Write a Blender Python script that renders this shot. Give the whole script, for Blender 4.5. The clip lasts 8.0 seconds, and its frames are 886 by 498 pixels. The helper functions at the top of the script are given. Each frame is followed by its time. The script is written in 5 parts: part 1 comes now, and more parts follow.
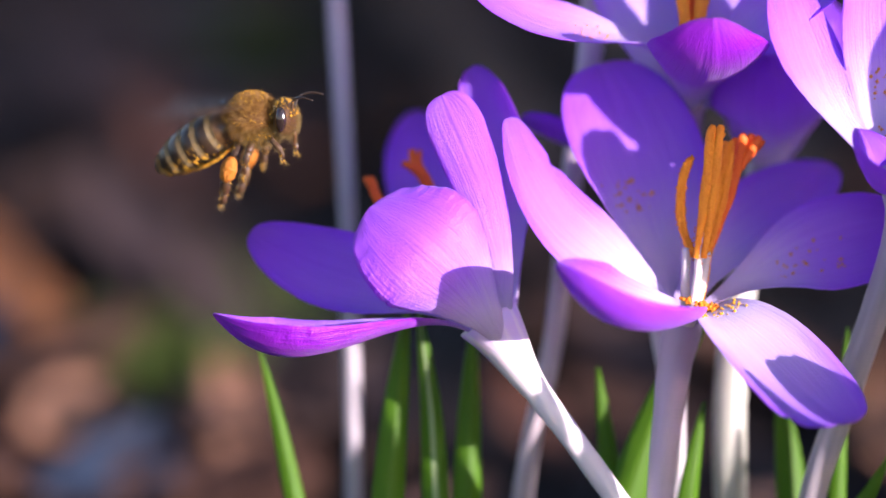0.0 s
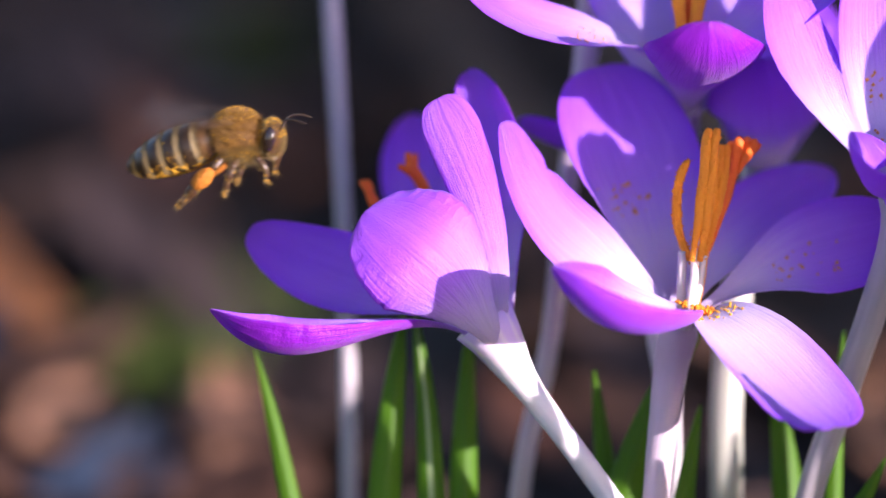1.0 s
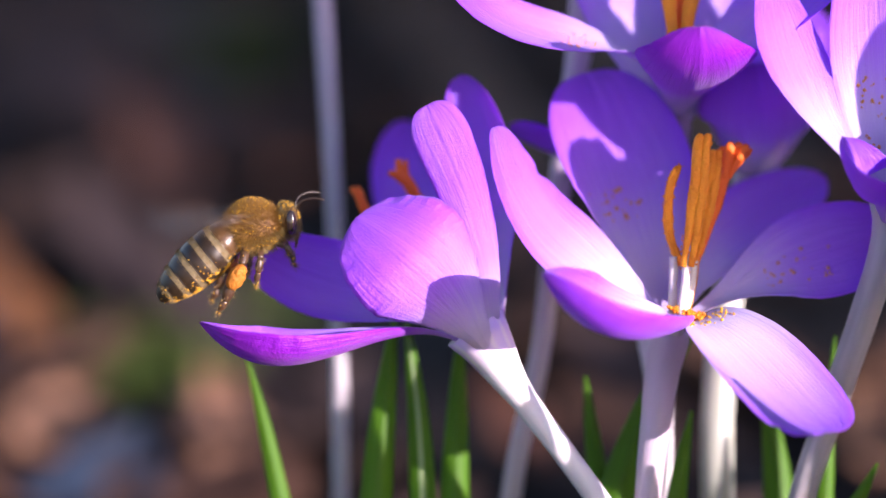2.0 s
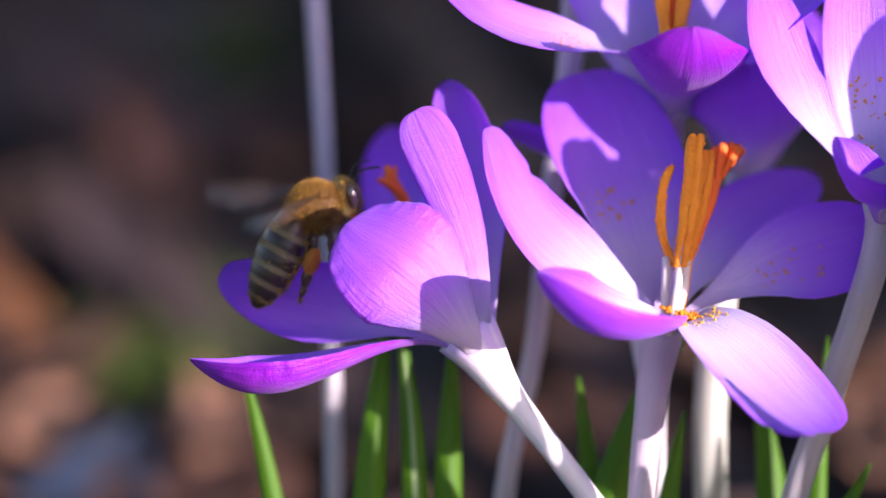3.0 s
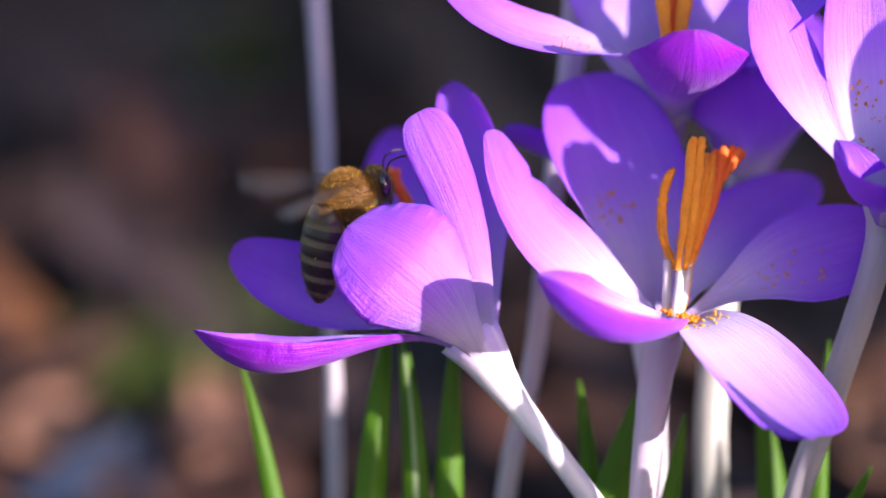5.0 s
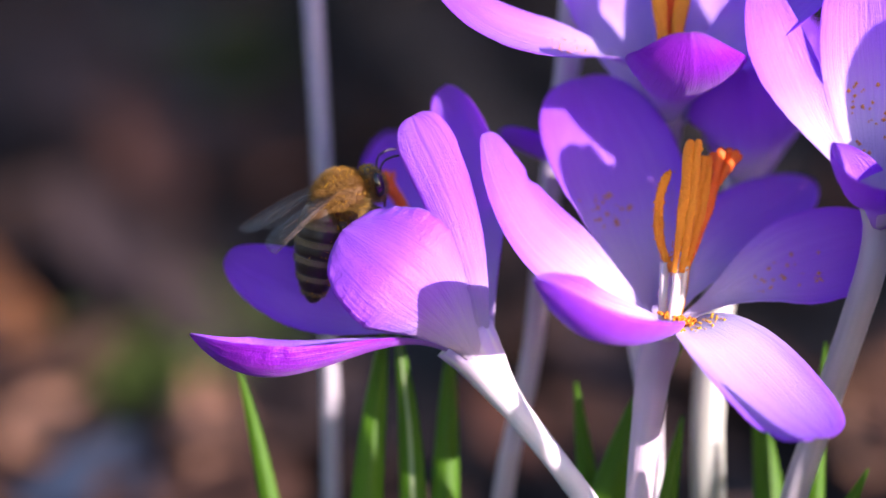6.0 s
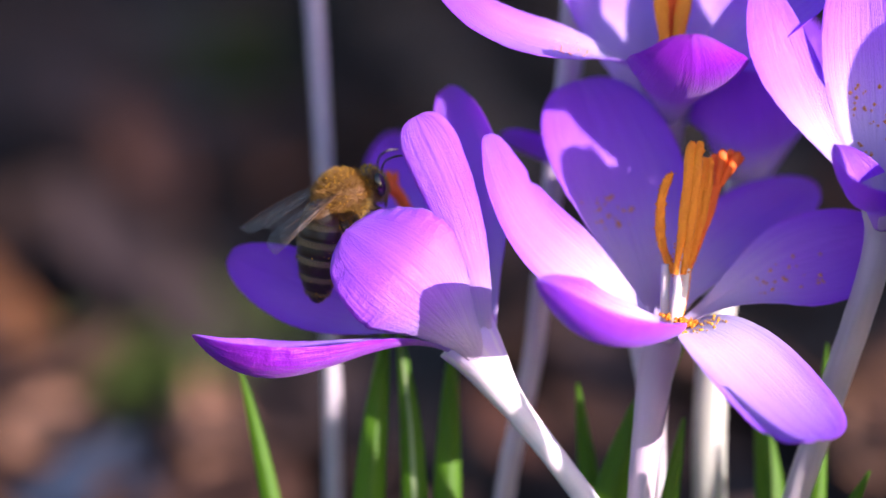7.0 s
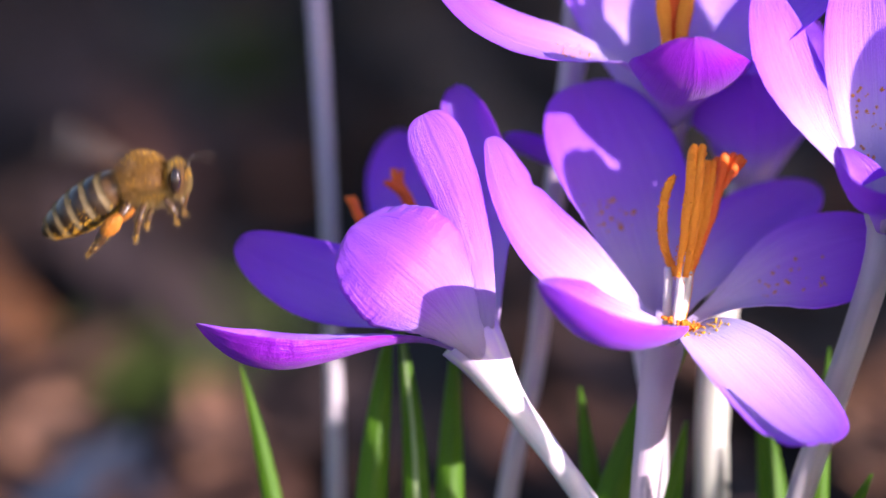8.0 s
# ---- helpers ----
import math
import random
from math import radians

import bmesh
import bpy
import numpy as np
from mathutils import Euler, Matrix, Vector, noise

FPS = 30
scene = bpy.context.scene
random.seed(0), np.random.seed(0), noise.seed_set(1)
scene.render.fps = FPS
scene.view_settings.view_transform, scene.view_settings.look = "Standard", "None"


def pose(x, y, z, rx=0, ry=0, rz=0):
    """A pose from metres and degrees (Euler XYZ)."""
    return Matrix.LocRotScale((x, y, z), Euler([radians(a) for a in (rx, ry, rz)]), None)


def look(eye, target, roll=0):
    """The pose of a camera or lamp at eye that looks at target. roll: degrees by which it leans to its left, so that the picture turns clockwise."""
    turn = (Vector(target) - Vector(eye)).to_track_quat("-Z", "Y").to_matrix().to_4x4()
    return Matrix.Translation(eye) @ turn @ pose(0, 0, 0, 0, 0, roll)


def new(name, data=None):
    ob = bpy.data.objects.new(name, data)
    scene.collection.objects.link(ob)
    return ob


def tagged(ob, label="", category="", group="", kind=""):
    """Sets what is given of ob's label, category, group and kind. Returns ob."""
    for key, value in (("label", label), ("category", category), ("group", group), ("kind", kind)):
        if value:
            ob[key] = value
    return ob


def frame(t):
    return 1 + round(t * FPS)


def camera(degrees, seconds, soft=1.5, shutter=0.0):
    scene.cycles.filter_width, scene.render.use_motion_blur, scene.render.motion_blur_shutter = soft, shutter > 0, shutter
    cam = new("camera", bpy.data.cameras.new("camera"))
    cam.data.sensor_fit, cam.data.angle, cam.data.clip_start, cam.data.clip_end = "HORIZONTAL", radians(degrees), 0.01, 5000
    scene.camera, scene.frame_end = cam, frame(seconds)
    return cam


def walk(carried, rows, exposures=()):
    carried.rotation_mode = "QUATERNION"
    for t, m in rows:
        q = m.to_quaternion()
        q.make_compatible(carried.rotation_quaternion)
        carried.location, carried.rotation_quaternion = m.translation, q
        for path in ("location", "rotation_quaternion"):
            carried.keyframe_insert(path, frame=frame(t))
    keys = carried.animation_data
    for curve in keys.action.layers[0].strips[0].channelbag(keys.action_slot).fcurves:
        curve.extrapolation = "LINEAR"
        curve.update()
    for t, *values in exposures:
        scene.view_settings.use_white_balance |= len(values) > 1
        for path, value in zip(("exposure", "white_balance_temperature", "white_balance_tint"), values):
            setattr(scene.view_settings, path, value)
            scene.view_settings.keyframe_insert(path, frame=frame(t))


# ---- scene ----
MM = 0.001
EYE = (0.00000, -0.47086, 0.17817)
cam = camera(8, 8.0, soft=1.5, shutter=0.25)
cam.data.dof.use_dof = True
cam.data.dof.focus_distance = 0.4835
cam.data.dof.aperture_fstop = 13.0
CAMERA_ROWS = [
    (0, look(EYE, (0.00000, 0.00000, 0.05200))),
    (0.5, look(EYE, (0.00043, 0.00003, 0.05210))),
    (1, look(EYE, (0.00030, 0.00007, 0.05225))),
    (1.5, look(EYE, (0.00054, 0.00017, 0.05263))),
    (3, look(EYE, (0.00152, 0.00018, 0.05267))),
    (3.5, look(EYE, (0.00139, 0.00019, 0.05269))),
    (4, look(EYE, (0.00139, 0.00016, 0.05259))),
    (4.5, look(EYE, (0.00135, 0.00021, 0.05278))),
    (6, look(EYE, (0.00170, 0.00029, 0.05309))),
    (6.5, look(EYE, (0.00157, 0.00036, 0.05334))),
    (7, look(EYE, (0.00157, 0.00033, 0.05322))),
    (7.5, look(EYE, (0.00135, 0.00035, 0.05332))),
    (8, look(EYE, (0.00139, 0.00038, 0.05343))),
]
walk(cam, CAMERA_ROWS, exposures=((0.0, 1.26, 5800, 27), (8.0, 1.26, 5800, 27)))

# ---- light ----
SUN_WAY = Vector((0.757, -0.613, 0.228)).normalized()
world = bpy.data.worlds.new("sky")
scene.world = world
world.use_nodes = True
sky = world.node_tree.nodes.new("ShaderNodeTexSky")
sky.sky_type = "NISHITA"
sky.sun_disc = False
sky.sun_elevation = math.asin(SUN_WAY.z)
sky.sun_rotation = math.atan2(SUN_WAY.x, SUN_WAY.y)
world.node_tree.links.new(sky.outputs[0], world.node_tree.nodes["Background"].inputs[0])
world.node_tree.nodes["Background"].inputs[1].default_value = 0.124
sun = new("sun", bpy.data.lights.new("sun", "SUN"))
sun.data.energy, sun.data.angle, sun.data.color = 5.0, radians(0.5), (1.0, 0.86, 0.76)
sun.matrix_world = look(SUN_WAY, (0, 0, 0))


# ---- materials ----
class Nodes:
    """A small writer of node trees."""

    def __init__(self, name):
        self.mat = bpy.data.materials.new(name)
        self.mat.use_nodes = True
        self.tree = self.mat.node_tree
        self.tree.nodes.clear()
        self.out = self.tree.nodes.new("ShaderNodeOutputMaterial")

    def add(self, kind, **sockets):
        node = self.tree.nodes.new("ShaderNode" + kind)
        for key, value in sockets.items():
            self.put(node, key.replace("_", " "), value)
        return node

    def put(self, node, key, value):
        socket = node.inputs[key]
        if isinstance(value, bpy.types.NodeSocket):
            self.tree.links.new(value, socket)
        else:
            socket.default_value = value

    def ramp(self, fac, stops):
        node = self.tree.nodes.new("ShaderNodeValToRGB")
        self.tree.links.new(fac, node.inputs[0])
        el = node.color_ramp.elements
        while len(el) < len(stops):
            el.new(0.5)
        for e, (p, c) in zip(el, stops):
            e.position, e.color = p, (*c, 1)
        return node.outputs[0]

    def math(self, op, a, b=0.0):
        node = self.tree.nodes.new("ShaderNodeMath")
        node.operation = op
        self.put(node, 0, a)
        self.put(node, 1, b)
        return node.outputs[0]

    def mix(self, fac, a, b, blend="MIX"):
        node = self.tree.nodes.new("ShaderNodeMix")
        node.data_type, node.blend_type = "RGBA", blend
        for i, v in ((0, fac), (6, a), (7, b)):
            self.put(node, i, v)
        return node.outputs[2]

    def noise(self, vector, scale, detail=3.0, rough=0.55):
        node = self.add("TexNoise", Scale=scale, Detail=detail, Roughness=rough)
        if vector is not None:
            self.tree.links.new(vector, node.inputs["Vector"])
        return node.outputs[0]

    def stretch(self, vector, x, y, z):
        node = self.tree.nodes.new("ShaderNodeMapping")
        self.tree.links.new(vector, node.inputs[0])
        node.inputs["Scale"].default_value = (x, y, z)
        return node.outputs[0]

    def bump(self, height, strength, distance):
        return self.add("Bump", Height=height, Strength=strength, Distance=distance).outputs[0]

    def finish(self, shader):
        self.tree.links.new(shader, self.out.inputs[0])
        return self.mat

    def coords(self, which="Object"):
        return self.tree.nodes.new("ShaderNodeTexCoord").outputs[which]


def c3(r, g, b):
    return (r, g, b, 1.0)


def tepal_material(name, deep, pale, throat, through_light, white_to, veined=0.7, shine=(0.84, 0.24, 0.92), crinkled=0.9):
    n = Nodes(name)
    uv = n.coords("UV")
    sep = n.add("SeparateXYZ", Vector=uv)
    info = n.tree.nodes.new("ShaderNodeObjectInfo")
    shift = n.tree.nodes.new("ShaderNodeVectorMath")
    shift.operation = "ADD"
    n.tree.links.new(uv, shift.inputs[0])
    n.tree.links.new(info.outputs["Random"], shift.inputs[1])
    broad = n.noise(n.stretch(shift.outputs[0], 26, 1.4, 1), 1.0, 3.0, 0.6)
    thin = n.noise(n.stretch(shift.outputs[0], 84, 3.2, 1), 1.0, 2.0, 0.5)
    veins = n.math("ADD", n.math("MULTIPLY", broad, 0.5), n.math("MULTIPLY", thin, 0.5))
    blotch = n.noise(n.stretch(shift.outputs[0], 3, 4, 1), 1.0, 3.0)
    along = n.math("ADD", sep.outputs[1], n.math("MULTIPLY", n.math("SUBTRACT", veins, 0.5), 0.22))
    col = n.ramp(along, [(white_to - 0.26, throat), (white_to, pale), (min(0.95, white_to + 0.28), deep), (1.0, tuple(x * 0.86 for x in deep))])
    far = n.ramp(sep.outputs[1], [(0.25, (0.1, 0.1, 0.1)), (0.7, (1, 1, 1))])
    col = n.mix(n.math("MULTIPLY", n.math("MULTIPLY", n.math("POWER", veins, 1.6), veined), far), col, c3(*(x * 0.70 for x in deep)), "MIX")
    col = n.mix(n.math("MULTIPLY", blotch, 0.28), col, c3(*(min(1, x * 1.12) for x in pale)), "MIX")
    margin = n.ramp(n.math("ABSOLUTE", n.math("SUBTRACT", sep.outputs[0], 0.5)), [(0.30, (0, 0, 0)), (0.50, (0.75, 0.75, 0.75))])
    col = n.mix(n.math("MULTIPLY", margin, far), col, c3(*deep))
    fine = n.noise(n.coords("Object"), 5200.0, 2.0)
    relief = n.math("ADD", n.math("MULTIPLY", veins, 1.0), n.math("MULTIPLY", fine, 0.34))
    rim = n.ramp(n.math("ABSOLUTE", n.math("SUBTRACT", sep.outputs[0], 0.5)), [(0.18, (0, 0, 0)), (0.46, (1, 1, 1))])
    crinkle = n.noise(n.stretch(shift.outputs[0], 5, 24, 1), 1.0, 3.0, 0.5)
    relief = n.math("ADD", relief, n.math("MULTIPLY", n.math("MULTIPLY", crinkle, rim), crinkled))
    normal = n.bump(relief, 1.0, 0.0002)
    gloss = n.math("ADD", 0.24, n.math("MULTIPLY", blotch, 0.26))
    body = n.add("BsdfPrincipled", Base_Color=col, Roughness=gloss, Normal=normal)
    body.inputs["Specular IOR Level"].default_value = 0.4
    body.inputs["Sheen Weight"].default_value = 0.15
    body.inputs["Sheen Roughness"].default_value = 0.4
    glow = n.mix(n.math("MULTIPLY", far, 0.7), col, c3(*shine))
    trans = n.add("BsdfTranslucent", Color=glow, Normal=normal)
    both = n.add("MixShader", Fac=through_light)
    n.tree.links.new(body.outputs[0], both.inputs[1])
    n.tree.links.new(trans.outputs[0], both.inputs[2])
    return n.finish(both.outputs[0])


def leafy_material(name, dark, light, stripe):
    n = Nodes(name)
    uv = n.coords("UV")
    sep = n.add("SeparateXYZ", Vector=uv)
    grain = n.noise(n.stretch(uv, 26, 3, 1), 1.0, 3.0)
    col = n.mix(grain, c3(*dark), c3(*light))
    mid = n.math("ABSOLUTE", n.math("SUBTRACT", sep.outputs[0], 0.5))
    line = n.ramp(mid, [(0.07, (1, 1, 1)), (0.12, (0, 0, 0))])
    col = n.mix(line, col, c3(*stripe))
    normal = n.bump(grain, 0.4, 0.0001)
    body = n.add("BsdfPrincipled", Base_Color=col, Roughness=0.5, Normal=normal)
    body.inputs["Specular IOR Level"].default_value = 0.25
    trans = n.add("BsdfTranslucent", Color=n.mix(0.6, col, c3(0.30, 0.55, 0.01)))
    both = n.add("MixShader", Fac=0.35)
    n.tree.links.new(body.outputs[0], both.inputs[1])
    n.tree.links.new(trans.outputs[0], both.inputs[2])
    return n.finish(both.outputs[0])


def stem_material(name, low, high, throat=None):
    n = Nodes(name)
    uv = n.coords("UV")
    sep = n.add("SeparateXYZ", Vector=uv)
    grain = n.noise(n.stretch(uv, 14, 6, 1), 1.0, 4.0)
    along = n.math("ADD", sep.outputs[1], n.math("MULTIPLY", n.math("SUBTRACT", grain, 0.5), 0.3))
    col = n.ramp(along, [(0.55, low), (0.90, high), (0.99, throat or high)])
    col = n.mix(n.math("MULTIPLY", grain, 0.3), col, c3(0.55, 0.45, 0.55))
    normal = n.bump(grain, 0.35, 0.0002)
    body = n.add("BsdfPrincipled", Base_Color=col, Roughness=0.4, Normal=normal)
    body.inputs["Subsurface Weight"].default_value = 0.25
    body.inputs["Subsurface Radius"].default_value = (0.0012, 0.0009, 0.0009)
    return n.finish(body.outputs[0])


def plain(name, dark, light, rough=0.6, scale=1500.0, relief=0.4, depth=0.0001, metal=0.0, coat=0.0, sss=0.0):
    n = Nodes(name)
    grain = n.noise(n.coords("Object"), scale, 4.0)
    broad = n.noise(n.coords("Object"), scale * 0.17, 2.0)
    col = n.mix(n.math("ADD", n.math("MULTIPLY", grain, 0.6), n.math("MULTIPLY", broad, 0.4)), c3(*dark), c3(*light))
    body = n.add("BsdfPrincipled", Base_Color=col, Roughness=rough, Metallic=metal, Normal=n.bump(grain, relief, depth))
    body.inputs["Coat Weight"].default_value = coat
    if sss:
        body.inputs["Subsurface Weight"].default_value = sss
        body.inputs["Subsurface Radius"].default_value = (0.001, 0.0006, 0.0003)
    return n.finish(body.outputs[0])


def random_leaf_material(name, tones, rough=0.7):
    n = Nodes(name)
    info = n.tree.nodes.new("ShaderNodeObjectInfo")
    co = n.coords("Object")
    blot = n.noise(co, 90.0, 4.0)
    vein = n.noise(co, 600.0, 3.0)
    steps = [(i / max(1, len(tones) - 1), t) for i, t in enumerate(tones)]
    col = n.ramp(info.outputs["Random"], steps)
    col = n.mix(n.math("MULTIPLY", blot, 0.7), col, c3(0.035, 0.022, 0.014))
    body = n.add("BsdfPrincipled", Base_Color=col, Roughness=rough, Normal=n.bump(vein, 0.5, 0.0006))
    body.inputs["Specular IOR Level"].default_value = 0.1
    return n.finish(body.outputs[0])


def soil_material():
    n = Nodes("soil")
    co = n.coords("Object")
    broad = n.noise(co, 28.0, 4.0)
    grain = n.noise(co, 420.0, 5.0)
    col = n.ramp(broad, [(0.35, (0.010, 0.0075, 0.0072)), (0.55, (0.019, 0.0137, 0.0132)), (0.72, (0.040, 0.026, 0.022))])
    col = n.mix(n.math("MULTIPLY", grain, 0.5), col, c3(0.016, 0.012, 0.010))
    body = n.add("BsdfPrincipled", Base_Color=col, Roughness=0.9, Normal=n.bump(grain, 0.8, 0.003))
    body.inputs["Specular IOR Level"].default_value = 0.1
    return n.finish(body.outputs[0])


def wing_material():
    n = Nodes("wing_membrane")
    grain = n.noise(n.coords("Object"), 900.0, 3.0)
    clear = n.tree.nodes.new("ShaderNodeBsdfTransparent")
    clear.inputs[0].default_value = c3(0.93, 0.90, 0.86)
    film = n.add("BsdfPrincipled", Base_Color=c3(0.24, 0.19, 0.15), Roughness=0.28, Normal=n.bump(grain, 0.5, 0.0001))
    both = n.add("MixShader", Fac=0.16)
    n.tree.links.new(clear.outputs[0], both.inputs[1])
    n.tree.links.new(film.outputs[0], both.inputs[2])
    return n.finish(both.outputs[0])


DEEP, PALE, THROAT = (0.365, 0.085, 0.90), (0.57, 0.29, 0.95), (0.77, 0.68, 0.90)
VIOLET = tepal_material("violet_tepal_inside", DEEP, PALE, THROAT, 0.44, 0.62, 0.4, (0.60, 0.10, 0.90), 0.25)
VIOLET_PALE = tepal_material("pale_tepal_inside", (0.34, 0.075, 0.88), (0.65, 0.42, 0.95), (0.85, 0.78, 0.93), 0.42, 0.68, 0.35, (0.60, 0.14, 0.90), 0.05)
VIOLET_BACK = tepal_material("violet_tepal_outside", (0.40, 0.088, 0.85), (0.60, 0.30, 0.94), (0.88, 0.80, 0.86), 0.45, 0.44, 0.9)
VIOLET_FULL_BACK = tepal_material("full_violet_tepal_outside", (0.40, 0.06, 0.84), (0.50, 0.13, 0.90), (0.70, 0.45, 0.90), 0.45, 0.30, 0.9)
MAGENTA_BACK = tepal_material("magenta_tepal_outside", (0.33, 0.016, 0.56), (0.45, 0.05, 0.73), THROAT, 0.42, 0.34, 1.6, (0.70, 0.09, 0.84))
STEM_WHITE = stem_material("stem_white", (0.74, 0.70, 0.66), (0.80, 0.72, 0.78))
STEM_THROAT = stem_material("stem_lilac_throat", (0.66, 0.62, 0.66), (0.84, 0.78, 0.74), (0.66, 0.48, 0.78))
# Brown, dusky and beige: pale stalks with their shade put into the colour.
STEM_SHADED_BROWN = stem_material("stem_shaded_brown", (0.46, 0.38, 0.36), (0.52, 0.40, 0.48))
STEM_SHADED_DUSK = stem_material("stem_shaded_dusky", (0.36, 0.28, 0.30), (0.34, 0.24, 0.32))
STEM_SHADED_BEIGE = stem_material("stem_shaded_beige", (0.28, 0.26, 0.235), (0.38, 0.345, 0.35))
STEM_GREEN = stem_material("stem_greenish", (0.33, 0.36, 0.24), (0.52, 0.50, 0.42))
# The mauve is shade on the pale stalk, painted darker towards its top.
STEM_SHADED_MAUVE = stem_material("stem_shaded_mauve", (0.38, 0.35, 0.34), (0.36, 0.29, 0.39))
LEAF = leafy_material("crocus_leaf", (0.03, 0.10, 0.002), (0.10, 0.24, 0.005), (0.34, 0.44, 0.20))
LEAF_PLAIN = leafy_material("crocus_leaf_back", (0.034, 0.105, 0.002), (0.11, 0.26, 0.005), (0.07, 0.17, 0.004))
ORANGE = plain("orange_stigma", (0.78, 0.10, 0.001), (0.88, 0.17, 0.002), 0.6, 2500.0, 0.8, 0.0002, sss=0.1)
YELLOW = plain("yellow_anther", (0.80, 0.20, 0.001), (0.94, 0.36, 0.003), 0.7, 3000.0, 0.9, 0.0002, sss=0.1)
CREAM = plain("cream_filament", (0.60, 0.50, 0.50), (0.72, 0.64, 0.60), 0.5, 1500.0, sss=0.3)
POLLEN = plain("pollen", (0.58, 0.29, 0.006), (0.76, 0.42, 0.012), 0.8, 4000.0)
POLLEN_SPOT = plain("pollen_spot", (0.62, 0.22, 0.05), (0.80, 0.36, 0.08), 0.8, 4000.0)
POLLEN_LOAD = plain("pollen_load", (0.38, 0.11, 0.001), (0.50, 0.18, 0.002), 0.6, 3500.0, 1.0, 0.0003)
CHITIN = plain("dark_chitin", (0.015, 0.009, 0.004), (0.038, 0.021, 0.009), 0.42, 1200.0, 0.2)
CHITIN_BROWN = plain("brown_chitin", (0.055, 0.026, 0.008), (0.11, 0.055, 0.018), 0.35, 1200.0, 0.2)
LEG = plain("leg_chitin", (0.035, 0.018, 0.008), (0.09, 0.045, 0.018), 0.35, 900.0, 0.3)
BAND = plain("pale_band", (0.14, 0.105, 0.05), (0.24, 0.185, 0.095), 0.7, 2600.0, 0.9)
FUR_SKIN = plain("fur_skin", (0.10, 0.05, 0.015), (0.20, 0.10, 0.03), 0.8, 1800.0, 0.6)
FUR = plain("tawny_hair", (0.175, 0.082, 0.008), (0.30, 0.155, 0.02), 0.55, 900.0, 0.1)
FUR_PALE = plain("pale_hair", (0.145, 0.095, 0.025), (0.25, 0.165, 0.045), 0.55, 900.0, 0.1)
EYE_DARK = plain("compound_eye", (0.012, 0.008, 0.007), (0.03, 0.018, 0.014), 0.12, 6000.0, 0.15, coat=0.6)
WING = wing_material()
SOIL = soil_material()
BARK = plain("bark", (0.07, 0.05, 0.035), (0.14, 0.10, 0.07), 0.85, 120.0, 0.8, 0.004)
DEAD_LEAF = random_leaf_material("dead_leaf", [(0.040, 0.022, 0.019), (0.080, 0.040, 0.029), (0.020, 0.0145, 0.015), (0.054, 0.037, 0.035), (0.10, 0.053, 0.037), (0.028, 0.020, 0.021)])
DEAD_LEAF_ORANGE = random_leaf_material("orange_leaf", [(0.26, 0.11, 0.042), (0.20, 0.085, 0.038)])
DEAD_LEAF_TAN = random_leaf_material("tan_leaf", [(0.32, 0.17, 0.10), (0.25, 0.13, 0.078)])
DEAD_LEAF_PALE = random_leaf_material("pale_brown_leaf", [(0.15, 0.10, 0.095), (0.10, 0.08, 0.085), (0.13, 0.08, 0.062)])
DEAD_LEAF_RED = random_leaf_material("red_brown_leaf", [(0.12, 0.05, 0.032), (0.085, 0.042, 0.034)])
# Blue sky light on a shaded dead leaf, put into the leaf colour.
DEAD_LEAF_SHADED_BLUE = random_leaf_material("shaded_blue_leaf", [(0.012, 0.030, 0.062), (0.015, 0.036, 0.070)], 0.75)
DEAD_LEAF_MAUVE = random_leaf_material("mauve_leaf", [(0.052, 0.038, 0.042), (0.062, 0.044, 0.045)])
DEAD_LEAF_UMBER = random_leaf_material("umber_leaf", [(0.13, 0.095, 0.075), (0.10, 0.075, 0.06)])
MOSS = random_leaf_material("moss", [(0.07, 0.12, 0.025), (0.10, 0.16, 0.03)])


# ---- building helpers ----
def part(name, bm, material, parent, label="", smooth=True, scale=MM):
    """Links a bmesh, in millimetres of its parent's space, as one mesh object."""
    mesh = bpy.data.meshes.new(name)
    bm.normal_update()
    bm.to_mesh(mesh)
    bm.free()
    mesh.transform(Matrix.Scale(scale, 4))
    for m in material if isinstance(material, (list, tuple)) else [material]:
        mesh.materials.append(m)
    if smooth:
        mesh.polygons.foreach_set("use_smooth", [True] * len(mesh.polygons))
    ob = new(name, mesh)
    ob.parent = parent
    return tagged(ob, label=label)


def thing(name, at, label, category, group=""):
    ob = new(name)
    ob.location = Vector(at) * MM
    ob.empty_display_size = 0.005
    return tagged(ob, label=label, category=category, group=group)


def bezier(p, s):
    a, b, c, d = p
    r = 1 - s
    return a * r ** 3 + b * 3 * s * r * r + c * 3 * s * s * r + d * s ** 3


def bezier_way(p, s):
    a, b, c, d = p
    r = 1 - s
    return ((b - a) * 3 * r * r + (c - b) * 6 * s * r + (d - c) * 3 * s * s).normalized()


